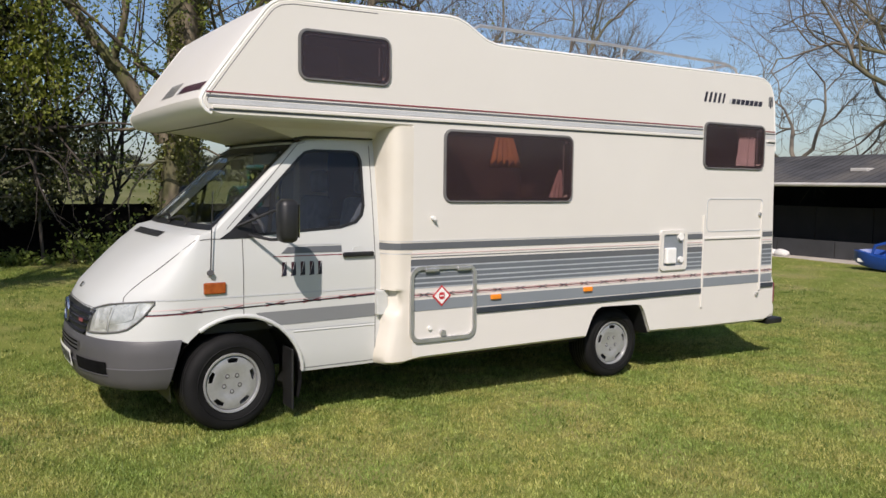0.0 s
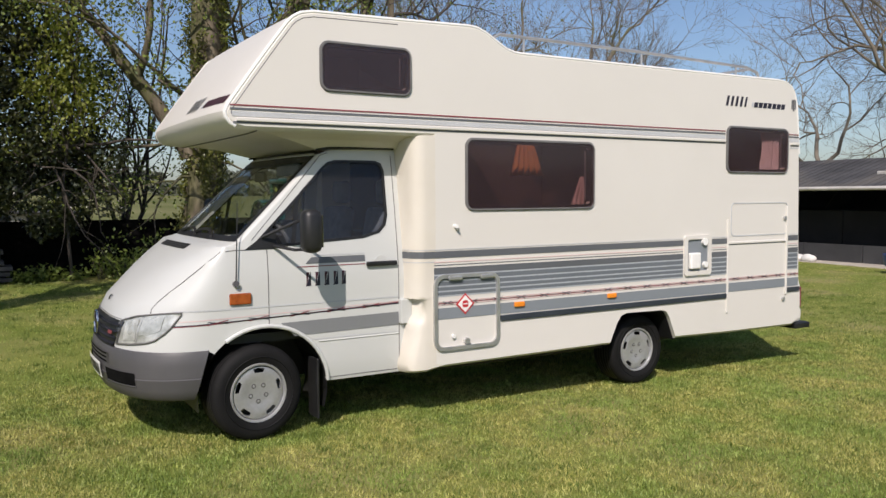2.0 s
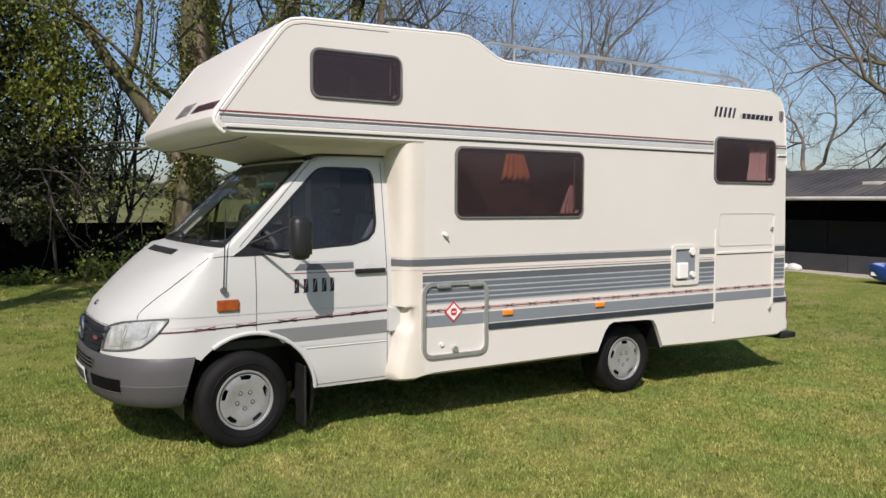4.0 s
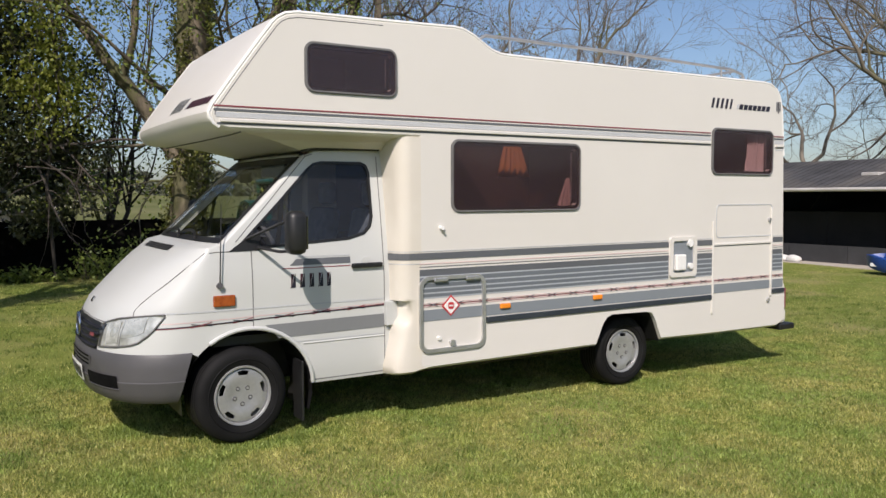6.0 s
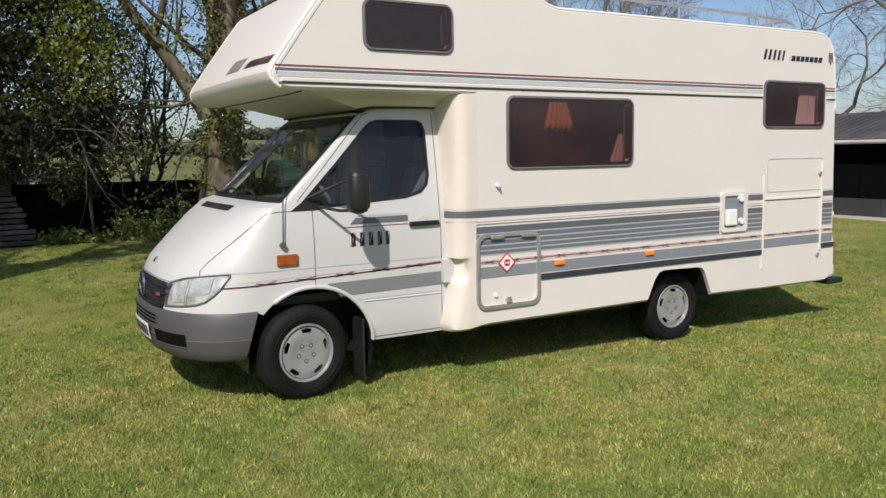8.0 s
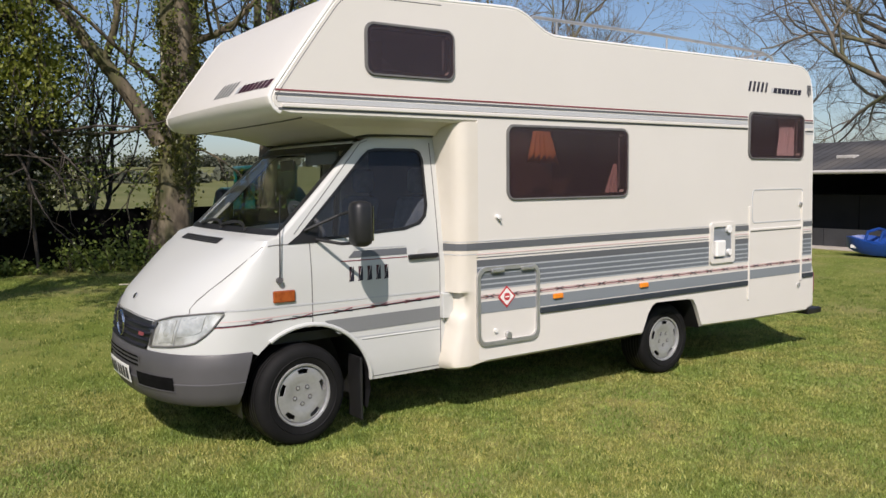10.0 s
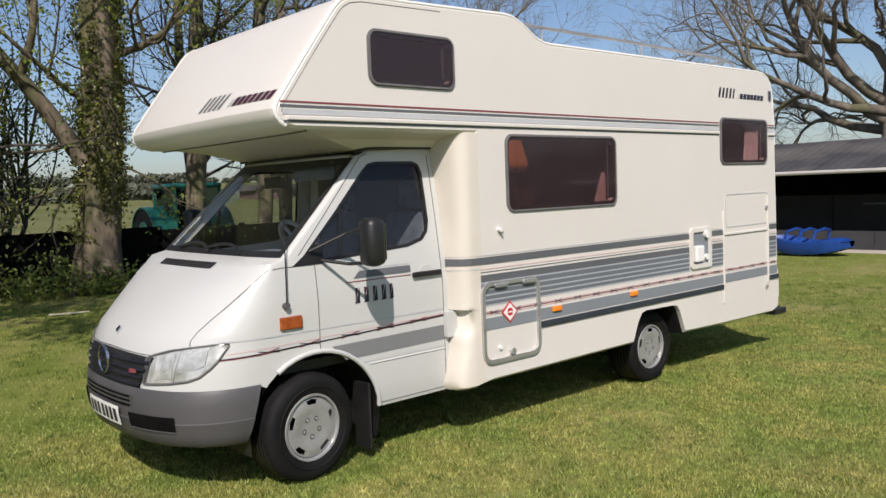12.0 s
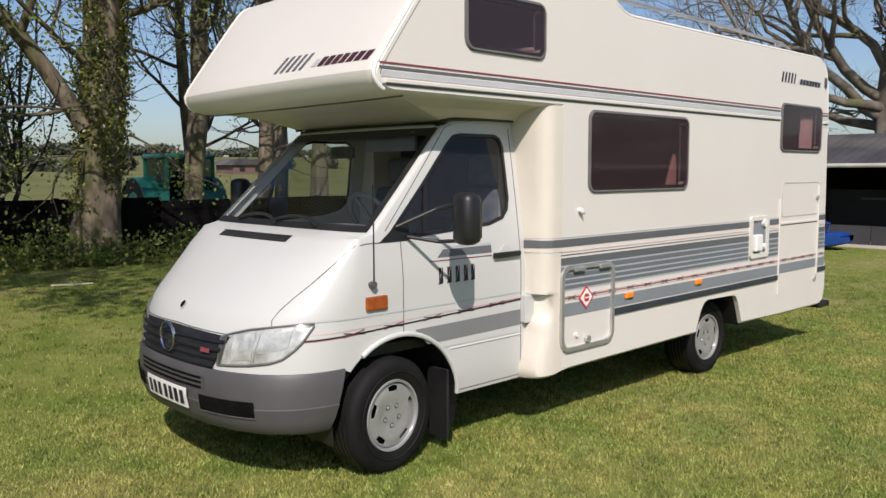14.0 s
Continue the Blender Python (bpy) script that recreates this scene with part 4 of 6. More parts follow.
for x0, x1 in ((0.335, 0.368), (0.405, 0.438), (0.475, 0.508), (0.545, 0.578), (0.61, 0.638)):
    flank_strip(x0, x1, 1.105, 1.205, NAVY, 0.06, "dark emblem as plain bars", n=1, cut=0.03)
    flank_strip(x0 - 0.007, x0 - 0.001, 1.102, 1.202, DARK_RED, 0.06, "red edge of the emblem", n=1, cut=0.03)

# bumper, its ends cut forward of the wheel arch
def reach(z, x):
    """How far round the nose (0 to 1) the skin reaches back to x."""
    lo, hi = 0.0, 1.0
    for _ in range(30):
        m = (lo + hi) / 2
        if nose(m, z).x < x:
            lo = m
        else:
            hi = m
    return lo


bm = bmesh.new()
rows = []
for z, o in ((0.392, -0.03), (0.382, 0.0), (0.405, 0.018), (0.46, 0.028), (0.53, 0.032), (0.535, 0.026), (0.62, 0.026), (0.69, 0.019), (0.712, 0.010), (0.715, -0.01)):
    e = reach(z, -0.365 - 0.10 * (0.715 - z) / 0.34)
    rows.append([nose(e * math.sin(radians(a)) / math.sin(radians(86)), z, o) for a in np.linspace(-86, 86, 49)])
grid_mesh(bm, rows)
bump = part("bumper", bm, GREY_PLASTIC, van, "grey plastic front bumper", smooth=True, angle=40)


def nose_patch(u0, u1, z0, z1, out, n=10, m=3):
    bm = bmesh.new()
    grid_mesh(bm, [[nose(u0 + (u1 - u0) * k / n, z0 + (z1 - z0) * i / m, out) for k in range(n + 1)] for i in range(m + 1)])
    return bm
for s in (-1, 1):
    # flat patch on the bumper, coloured as the shade in an open slot
    part("air_slot", nose_patch(s * 0.375, s * 0.76, 0.490, 0.570, 0.0335), SLOT_SHADE, bump, "dark air slot")
    part("slot_lip", tube([nose(s * u, 0.484, 0.030) for u in np.linspace(0.37, 0.765, 9)], 0.006, 6), GREY_PLASTIC, bump)
part("slot_grille", nose_patch(-0.42, 0.42, 0.600, 0.672, 0.029), GREY_PLASTIC, bump)
for z in (0.595, 0.622, 0.648):
    part("slot", nose_patch(-0.40, 0.40, z + 0.008, z + 0.021, 0.032, m=1), SLOT_SHADE, bump, "dark slot")
pl = part("number_plate", nose_patch(-0.27, 0.27, 0.478, 0.588, 0.044), SIGN_WHITE, bump, "white front number plate with plain dark bars")
for k in range(7):
    u = -0.235 + k * 0.068 + (0.015 if k > 3 else 0)
    part("bar", nose_patch(u, u + 0.043, 0.498, 0.568, 0.049, n=3, m=1), NAVY, pl)

# grille
GT, GB = 0.892, 0.700
def grille_edge(u):
    return GT + 0.015 * (1 - (u / 0.57) ** 2), GB - 0.03 * (1 - (u / 0.57) ** 2)
bm = bmesh.new()
grid_mesh(bm, [[nose(u * (0.455 + 0.115 * t), grille_edge(u * 0.57)[1] + (grille_edge(u * 0.57)[0] - grille_edge(u * 0.57)[1]) * t, 0.005) for u in np.linspace(-1, 1, 31)] for t in np.linspace(0, 1, 9)])
grille = part("grille", bm, BLACK_PLASTIC, van, "black slatted grille")
for k in range(4):
    z = 0.725 + 0.043 * k
    uu = 0.48 + 0.022 * k
    bm = bmesh.new()
    grid_mesh(bm, [[nose(u * uu, z + dz, o) for u in np.linspace(-1, 1, 17)] for dz, o in ((-0.004, 0.004), (0.0, 0.020), (0.010, 0.022), (0.020, 0.006))])
    part("slat", bm, surface("blue_black_grille", (0.012, 0.013, 0.018), (0.020, 0.021, 0.027), 8, 0.6, spec=0.2) if k == 0 else bpy.data.materials["blue_black_grille"], grille, smooth=True)
part("badge", nose_patch(-0.45, -0.37, 0.798, 0.822, 0.026, n=2, m=1), STRIPE_RED, grille, "small red badge")
c = nose(0, 0.835, 0.030)
bm = bmesh.new()
grid_mesh(bm, [[(c.x - 0.006 + 0.009 * math.cos(b), c.y + (0.083 + 0.0055 * math.sin(b)) * math.cos(a), c.z + (0.083 + 0.0055 * math.sin(b)) * math.sin(a)) for b in (2 * math.pi * j / 8 for j in range(8))] for a in (2 * math.pi * k / 32 for k in range(32))], close_u=True, close_v=True)
part("emblem", bm, CHROME, grille, "chrome ring emblem", smooth=True)
c = nose(0.0, 1.008, 0.004)
part("bonnet_badge", cylinder(c, c + Vector((-0.008, 0, 0.006)), 0.022, 14), CHROME, van, "small round bonnet badge")

# headlamps
HL_TOP = [(0.50, 0.885), (0.565, 0.910), (0.68, 0.938), (0.81, 0.957), (0.91, 0.971), (0.946, 0.974)]
HL_BOT = [(0.50, 0.742), (0.565, 0.745), (0.72, 0.757), (0.82, 0.772), (0.87, 0.793), (0.915, 0.845), (0.938, 0.905), (0.946, 0.962)]
for s in (-1, 1):
    for name, mtl, o in (("headlamp", surface("lamp_bowl", (0.46, 0.47, 0.44), (0.82, 0.82, 0.79), 15, 0.25, metal=0.4, fine=40) if s < 0 else bpy.data.materials["lamp_bowl"], 0.004), ("lens", LENS, 0.014)):
        bm = bmesh.new()
        cols = np.concatenate([np.linspace(0.505, 0.91, 18), np.linspace(0.915, 0.9455, 6)])
        grid_mesh(bm, [[nose(s * u, table(HL_BOT, u) + (table(HL_TOP, u) - table(HL_BOT, u)) * t, o + (0.010 * math.sin(math.pi * t) if o > 0.01 else 0.0025 * math.sin(16 * u) * math.cos(6 * t))) for u in cols] for t in np.linspace(0, 1, 9)])
        if name == "headlamp":
            lamp = part(name, bm, mtl, van, "clear glass headlamp", smooth=True)
        else:
            part(name, bm, mtl, lamp, "clear lens", smooth=True)
    for u0, u1, a, b in ((0.60, 0.725, 0.14, 0.90), (0.755, 0.885, 0.30, 0.92)):
        bm = bmesh.new()
        grid_mesh(bm, [[nose(s * (u0 + (u1 - u0) * i / 10), table(HL_BOT, u0 + (u1 - u0) * i / 10) * (1 - t) + table(HL_TOP, u0 + (u1 - u0) * i / 10) * t, 0.005 + 0.004 * abs(2 * i / 10 - 1) ** 2) for i in range(11)] for t in np.linspace(a, b, 7)])
        part("reflector", bm, bpy.data.materials.get("lamp_reflector") or surface("lamp_reflector", (0.50, 0.51, 0.48), (0.86, 0.86, 0.83), 16, 0.28, metal=0.4, fine=60), lamp, "bright fluted reflector")
    bm = bmesh.new()
    grid_mesh(bm, [[nose(s * u, table(HL_BOT, u) * (1 - t) + table(HL_TOP, u) * t, 0.0105) for u in (0.506, 0.53, 0.560 - 0.03 * (1 - t))] for t in np.linspace(0.03, 0.97, 6)])
    part("inner_edge", bm, GREY_PLASTIC, lamp, "dark inner edge of the bowl")
    rim = [nose(s * u, table(HL_TOP, u), 0.008) for u in np.linspace(0.505, 0.9455, 20)] + [nose(s * u, table(HL_BOT, u), 0.008) for u in np.linspace(0.9455, 0.505, 24)]
    part("rim", tube(rim + [rim[0]], 0.006, 6), GREY_FRAME, lamp, "dark seal")
    part("divider", tube([nose(s * (0.735 + 0.02 * t), table(HL_BOT, 0.735) + (table(HL_TOP, 0.735) - table(HL_BOT, 0.735)) * t, 0.006) for t in np.linspace(0.03, 0.97, 8)], 0.004, 5), SILVER, lamp, "faint division of the bowl")
# indicator, aerial, door handle
for far in (False, True):
    sgn = 1 if far else -1
    b = flank(-0.145, 1.045, 0, far)
    part("indicator", box(-0.222, -0.072, b.y - 0.02 if not far else b.y - 0.002, b.y + 0.002 if not far else b.y + 0.02, 1.008, 1.085, 0.008), BROWN_ORANGE, van, "amber side indicator")
    hy = flank(0.95, 1.24, 0.02, far).y
    hd = part("door_handle", box(0.80, 1.055, hy - 0.012, hy + 0.012, 1.222, 1.258, 0.01), BLACK_PLASTIC, van, "black door handle")
    part("handle_cup", cylinder(flank(0.93, 1.25, 0.001, far), flank(0.93, 1.25, 0.006, far), 0.05, 18), WHITE, hd)
    part("mudflap", box(0.405, 0.425, 0.165 if not far else 1.80, 0.35 if not far else 1.985, 0.13, 0.57, 0.008), BLACK_PLASTIC, van, "black mudflap")
ab = flank(-0.178, 1.15, 0.006)
ae = part("aerial", tube([ab, ab + Vector((0.0, -0.02, 0.03)), ab + Vector((0.03, 0.02, 0.55))], [0.005, 0.005, 0.003], 6), BLACK_PLASTIC, van, "thin whip aerial")
part("aerial_base", cylinder(ab + Vector((0, 0.01, 0)), ab + Vector((0, -0.025, 0.004)), 0.020, 12), GREY_PLASTIC, ae)
# mirrors
for far in (False, True):
    f = (lambda y: 2 * MID - y) if far else (lambda y: y)
    up = 0.07 if far else 0.0
    bm = box(0.180, 0.312, min(f(-0.235), f(-0.095)), max(f(-0.235), f(-0.095)), 1.365 + up, 1.655 + up, 0.042)
    mr = part("door_mirror", bm, BLACK_PLASTIC, van, "large black door mirror on two arms", smooth=True, angle=60)
    part("mirror_arm", tube([(0.10, f(0.17), 1.40), (0.20, f(0.02), 1.375), (0.27, f(-0.12), 1.385)], 0.011, 8), BLACK_PLASTIC, mr, "black arm")
    part("mirror_arm", tube([(0.02, f(0.18), 1.46), (0.20, f(0.04), 1.56), (0.26, f(-0.10), 1.60)], 0.010, 8), BLACK_PLASTIC, mr, "black arm")
    part("mirror_glass", box(0.310, 0.316, min(f(-0.215), f(-0.115)), max(f(-0.215), f(-0.115)), 1.40 + up, 1.62 + up, 0.002), CHROME, mr)

# cab fittings
bm = bmesh.new()
grid_mesh(bm, [[(x, y, z) for y in (0.30, 0.6, MID, 1.57, 1.85)] for x, z in ((-0.20, 1.40), (-0.10, 1.43), (0.15, 1.40), (0.30, 1.36), (0.36, 1.24), (0.34, 0.95))])
part("dashboard", bm, DASH, van, "dark blue-grey dashboard", smooth=True)
part("instrument_hood", box(0.02, 0.24, 0.50, 0.98, 1.36, 1.44, 0.03), DASH, van, "raised instrument hood")
bm = bmesh.new()
ax = pose(0.32, 0.76, 1.46, 0, 58, 0)
grid_mesh(bm, [[ax @ Vector(((0.20 + 0.016 * math.cos(b)) * math.cos(a), (0.20 + 0.016 * math.cos(b)) * math.sin(a), 0.016 * math.sin(b))) for b in (2 * math.pi * j / 8 for j in range(8))] for a in (2 * math.pi * k / 32 for k in range(32))], close_u=True, close_v=True)
WHEEL_GREY = surface("pale_grey_wheel", (0.20, 0.21, 0.23), (0.26, 0.27, 0.29), 6.0, 0.5)
sw = part("steering_wheel", bm, WHEEL_GREY, van, "dark steering wheel", smooth=True)
for a in (20, 160, 270):
    part("spoke", tube([ax @ Vector((0, 0, -0.01)), ax @ Vector((0.2 * math.cos(radians(a)), 0.2 * math.sin(radians(a)), 0))], 0.014, 6), WHEEL_GREY, sw)
for y in (0.62, 1.52):
    st = part("cab_seat", box(0.62, 1.10, y - 0.24, y + 0.24, 0.95, 1.12, 0.05), SEAT, van, "blue-grey cloth cab seat", smooth=True, angle=50)
    bm = box(1.02, 1.16, y - 0.23, y + 0.23, 1.08, 1.66, 0.05)
    bmesh.ops.rotate(bm, verts=bm.verts, cent=(1.09, y, 1.08), matrix=Matrix.Rotation(radians(10), 3, "Y"))
    part("backrest", bm, SEAT, st, smooth=True, angle=50)
    part("headrest", box(1.16, 1.26, y - 0.13, y + 0.13, 1.68, 1.88, 0.04), SEAT, st, smooth=True, angle=50)
part("rear_view_mirror", box(0.30, 0.33, 0.955, 1.195, 1.86, 1.94, 0.012), BLACK_PLASTIC, van, "black interior mirror")
part("roof_lining", box(0.50, 1.2, 0.3, 1.85, 2.05, 2.075), INTERIOR, van)
part("cab_floor", box(-0.2, 1.3, 0.25, 1.90, 0.72, 0.78), BLACK_PLASTIC, van)
part("sun_visor", box(0.40, 0.43, 0.45, 0.95, 1.90, 2.02, 0.01), DASH, van, "folded sun visor")


# wheels
globals_part = part


def wheel(cx, cz, face, side, steer=0.0, size=1.0, name="wheel"):
    """face: y of the hub; side: -1 shows towards -y."""
    s = side
    turn = Matrix.Translation((cx, face, cz)) @ Matrix.Rotation(radians(steer), 4, "Z") @ Matrix.Diagonal((size, 1, size, 1)) @ Matrix.Translation((-cx, -face, -cz))

    def part(name, bm, *rest, **more):
        bm.transform(turn)
        return globals_part(name, bm, *rest, **more)

    tyre = lathe_y([(0.205, face - s * 0.03), (0.215, face + s * 0.028), (0.235, face + s * 0.040), (0.29, face + s * 0.045), (0.325, face + s * 0.035), (0.342, face + s * 0.012), (0.345, face - s * 0.01), (0.345, face - s * 0.185),
                    (0.335, face - s * 0.21), (0.29, face - s * 0.225), (0.20, face - s * 0.21)], cx, cz, 56)
    w = part(name, tyre, RUBBER, van, "road wheel with black tyre and silver trim", smooth=True, angle=40)
    for k, y in enumerate((-0.02, -0.05, -0.085, -0.12, -0.15)):
        part("groove", lathe_y([(0.3462, face + s * (y + 0.006)), (0.3462, face + s * (y - 0.006))], cx, cz, 40), BLACK_PLASTIC, w)
    for r in (0.262,):
        part("sidewall_rib", lathe_y([(r - 0.004, face + s * 0.042), (r, face + s * 0.0485), (r + 0.004, face + s * 0.042)], cx, cz, 48), RUBBER, w, smooth=True)
    part("rim", lathe_y([(0.216, face + s * 0.026), (0.212, face + s * 0.036), (0.200, face + s * 0.034), (0.194, face + s * 0.012), (0.175, face - s * 0.03), (0.09, face - s * 0.04)], cx, cz, 48), SILVER, w, "silver steel rim", smooth=True)
    cap = lathe_y([(0.192, face + s * 0.010), (0.188, face + s * 0.022), (0.165, face + s * 0.026), (0.13, face + s * 0.030), (0.10, face + s * 0.022), (0.06, face + s * 0.018), (0.001, face + s * 0.018)], cx, cz, 60)
    lo, hi = min(face - 0.1, face + 0.1), max(face - 0.1, face + 0.1)
    slots = []
    for k in range(5):
        a = radians(90 + 72 * k - 2)
        ring = []
        for rr, da in ((0.150, -13), (0.178, -14), (0.182, 0), (0.178, 14), (0.150, 13)):
            ring.append((cx + rr * math.cos(a + radians(da)), cz + rr * math.sin(a + radians(da))))
        slots.append(prism_xz(ring, lo, hi))
    capped = carve(cap, slots, solidify=0.006)
    tr = part("wheel_trim", capped, SILVER, w, "silver plastic wheel trim with slots", smooth=True, angle=30)
    part("dark_drum", cylinder((cx, face - s * 0.03, cz), (cx, face - s * 0.025, cz), 0.19, 32), BLACK_PLASTIC, w)
    for k in range(5):
        a = radians(54 + 72 * k - 2)
        p = (cx + 0.062 * math.cos(a), cz + 0.062 * math.sin(a))
        part("nut_well", cylinder((p[0], face + s * 0.012, p[1]), (p[0], face + s * 0.0215, p[1]), 0.0165, 14), GREY_PLASTIC, tr, "dark nut well")
        part("wheel_nut", cylinder((p[0], face + s * 0.015, p[1]), (p[0], face + s * 0.026, p[1]), 0.0115, 6, 0.010), SILVER, tr)
    return w


wheel(-0.03, 0.379, 0.192, -1, 6, 0.97)
wheel(-0.03, 0.379, 2 * MID - 0.192, 1, 6, 0.97)
wheel(3.53, 0.322, 0.175, -1, 0, 0.925)
wheel(3.53, 0.322, 2 * MID - 0.175, 1, 0, 0.925)
part("axle", cylinder((3.53, 0.3, 0.322), (3.53, 1.85, 0.322), 0.06, 12), BLACK_PLASTIC, van)
part("axle", cylinder((-0.03, 0.35, 0.379), (-0.03, 1.80, 0.379), 0.05, 12), BLACK_PLASTIC, van)

# ---- fence, planks ----
def fence_run(x0, x1, y, height):
    f = thing("fence", ((x0 + x1) / 2, y, lie((x0 + x1) / 2, y)), "black board fence along the lawn, shade in its colour", "fence")
    x = x0
    while x <= x1 + 0.01:
        g = lie(x, y)
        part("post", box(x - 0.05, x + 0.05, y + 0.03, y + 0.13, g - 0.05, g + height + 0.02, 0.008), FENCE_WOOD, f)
        x += 1.8
    n, g = 7, lie((x0 + x1) / 2, y)
    for k in range(n):
        z = g - 0.02 + height * k / n
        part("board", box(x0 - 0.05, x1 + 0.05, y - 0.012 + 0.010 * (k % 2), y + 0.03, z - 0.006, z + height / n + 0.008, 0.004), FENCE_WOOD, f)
    return f


for a in (-12.6, -7.2, -1.8, 3.6, 9.0):
    fence_run(a, a + 5.4, 11.35, 1.08)

pile = thing("plank_stack", (-2.6, 10.6, lie(-2.6, 10.6)), "stack of weathered dark planks beside the fence", "planks")
rp = random.Random(4)
PLANK = surface("weathered_plank", (0.035, 0.033, 0.033), (0.085, 0.08, 0.078), 2.5, 0.7, bump=0.2, fine=40, stretch=(0.2, 1, 1), spread=0.35)
for k in range(11):
    z = lie(-2.6, 10.6) + 0.095 * k
    e = -1.0 - 0.045 * k + rp.uniform(-0.06, 0.06)
    part("plank", box(-5.2 + rp.uniform(-0.2, 0.2), e, 10.35 + rp.uniform(0, 0.04), 10.95, z + 0.012, z + 0.083, 0.006), PLANK, pile)


# ---- trees ----
class Wood:
    """Tapered limbs, gathered as rings of points."""
    def __init__(self):
        self.v, self.f, self.n = [], [], 0

    def limb(self, pts, radii, k):
        ref, rows = None, []
        for i, p in enumerate(pts):
            d = (pts[min(i + 1, len(pts) - 1)] - pts[max(i - 1, 0)]).normalized()
            if ref is None:
                ref = d.orthogonal().normalized()
            ref = (ref - d * ref.dot(d)).normalized()
            s = d.cross(ref)
            for j in range(k):
                a = 2 * math.pi * j / k
                q = p + radii[i] * (math.cos(a) * ref + math.sin(a) * s)
                self.v.append((q.x, q.y, q.z))
        for i in range(len(pts) - 1):
            for j in range(k):
                a, b = self.n + i * k + j, self.n + i * k + (j + 1) % k
                self.f.append((a, b, b + k, a + k))
        self.n += len(pts) * k


def grow(rng, wood, start, way, length, r, level, top, tips, wander=0.18, lift=0.06, kids=(4, 6), shrink=0.62, spread=(35, 65)):
    """A limb with its branches, down to twigs."""
    m = max(4, int(7 - level))
    pts, radii, d = [start.copy()], [r], way.normalized()
    p = start.copy()
    for i in range(m):
        d = (d + Vector((rng.gauss(0, wander), rng.gauss(0, wander), rng.gauss(0, wander) + lift))).normalized()
        p = p + d * (length / m)
        pts.append(p.copy())
        radii.append(max(0.004, r * (1 - (0.62 if level < top else 0.8) * (i + 1) / m)))
    wood.limb(pts, radii, 8 if level == 0 else 6 if level == 1 else 4 if level == 2 else 3)
    if level >= top:
        tips.append((pts[-1], d))
        tips.append((pts[len(pts) // 2], d))
        return
    for c in range(rng.randint(*kids)):
        t = rng.uniform(0.28, 1.0) if c else 1.0
        i = min(m - 1, int(t * m))
        base = pts[i].lerp(pts[i + 1], t * m - i) if t < 1 else pts[-1]
        dd = (pts[i + 1] - pts[i]).normalized()
        side = dd.orthogonal().normalized()
        side.rotate(Matrix.Rotation(rng.uniform(0, 2 * math.pi), 3, dd))
        ang = radians(rng.uniform(*spread)) if c else radians(rng.uniform(5, 25))
        nd = dd * math.cos(ang) + side * math.sin(ang)
        grow(rng, wood, base, nd, length * shrink * rng.uniform(0.75, 1.15), max(0.005, radii[i] * (0.62 if c else 0.85)), level + 1, top, tips, wander, lift, kids, shrink, spread)


def leaves(points, size, seed, droop=0.0):
    """Folded diamond leaves at the points: vertices and faces."""
    rng = np.random.default_rng(seed)
    p = np.asarray(points, dtype=float)
    n = len(p)
    d = rng.normal(size=(n, 3))
    d[:, 2] -= droop
    d /= np.linalg.norm(d, axis=1)[:, None]
    w = np.cross(d, rng.normal(size=(n, 3)))
    w /= np.linalg.norm(w, axis=1)[:, None]
    up = np.cross(d, w)
    s = (size * rng.uniform(0.6, 1.35, n))[:, None]
    v = np.empty((n, 4, 3))
    v[:, 0] = p - d * s * 0.5
    v[:, 1] = p + w * s * 0.30 + up * s * 0.10
    v[:, 2] = p + d * s * 0.5
    v[:, 3] = p - w * s * 0.30 + up * s * 0.10
    i = np.arange(n)[:, None] * 4
    f = np.concatenate((i + [[0, 1, 2]], i + [[0, 2, 3]]))
    return v.reshape(-1, 3), f


def clump(rng, centre, radius, n):
    """Points thinned towards the middle of an uneven ball."""
    out = []
    c = Vector(centre)
    while len(out) < n:
        q = Vector((rng.gauss(0, 1), rng.gauss(0, 1), rng.gauss(0, 1))).normalized()
        r = radius * (0.55 + 0.45 * rng.random() ** 0.6) * (0.8 + 0.35 * noise.noise(q * 1.7 + c))
        out.append(c + Vector((q.x * r, q.y * r, q.z * r * 0.85)))
    return out


def flare(x, y, top, path, radii, lobes, rng):
    """A stout trunk with root flare and an uneven round."""
    bm, rows = bmesh.new(), []
    for (px, py, pz), r in zip(path, radii):
        rows.append([(px + r * (1 + 0.10 * math.sin(lobes * a + pz * 0.7) + 0.05 * math.sin(2 * lobes * a + 1.3 * pz)) * math.cos(a), py + r * (1 + 0.10 * math.sin(lobes * a + pz * 0.7)) * math.sin(a), pz) for a in (2 * math.pi * k / 28 for k in range(28))])
    grid_mesh(bm, rows, close_u=True)
    return bm


# ivy-clad tree beside the fence
gz = lie(2.2, 10.6)
t1 = thing("tree", (2.2, 10.6, gz), "stout ivy-clad tree with a forked trunk beside the fence", "tree")
rng = random.Random(11)
tp = [(2.14, 10.6, gz - 0.1), (2.16, 10.6, gz + 0.25), (2.20, 10.6, gz + 0.8), (2.28, 10.6, gz + 1.5), (2.35, 10.6, gz + 2.4), (2.41, 10.6, gz + 3.4), (2.44, 10.62, gz + 4.6), (2.50, 10.6, gz + 6.2), (2.6, 10.6, gz + 8.5)]
part("trunk", flare(2.2, 10.6, 8, tp, [0.52, 0.42, 0.355, 0.325, 0.32, 0.33, 0.31, 0.26, 0.17], 5, rng), BARK, t1, "rough bark grown with ivy", smooth=True, angle=80)
wood, tips = Wood(), []
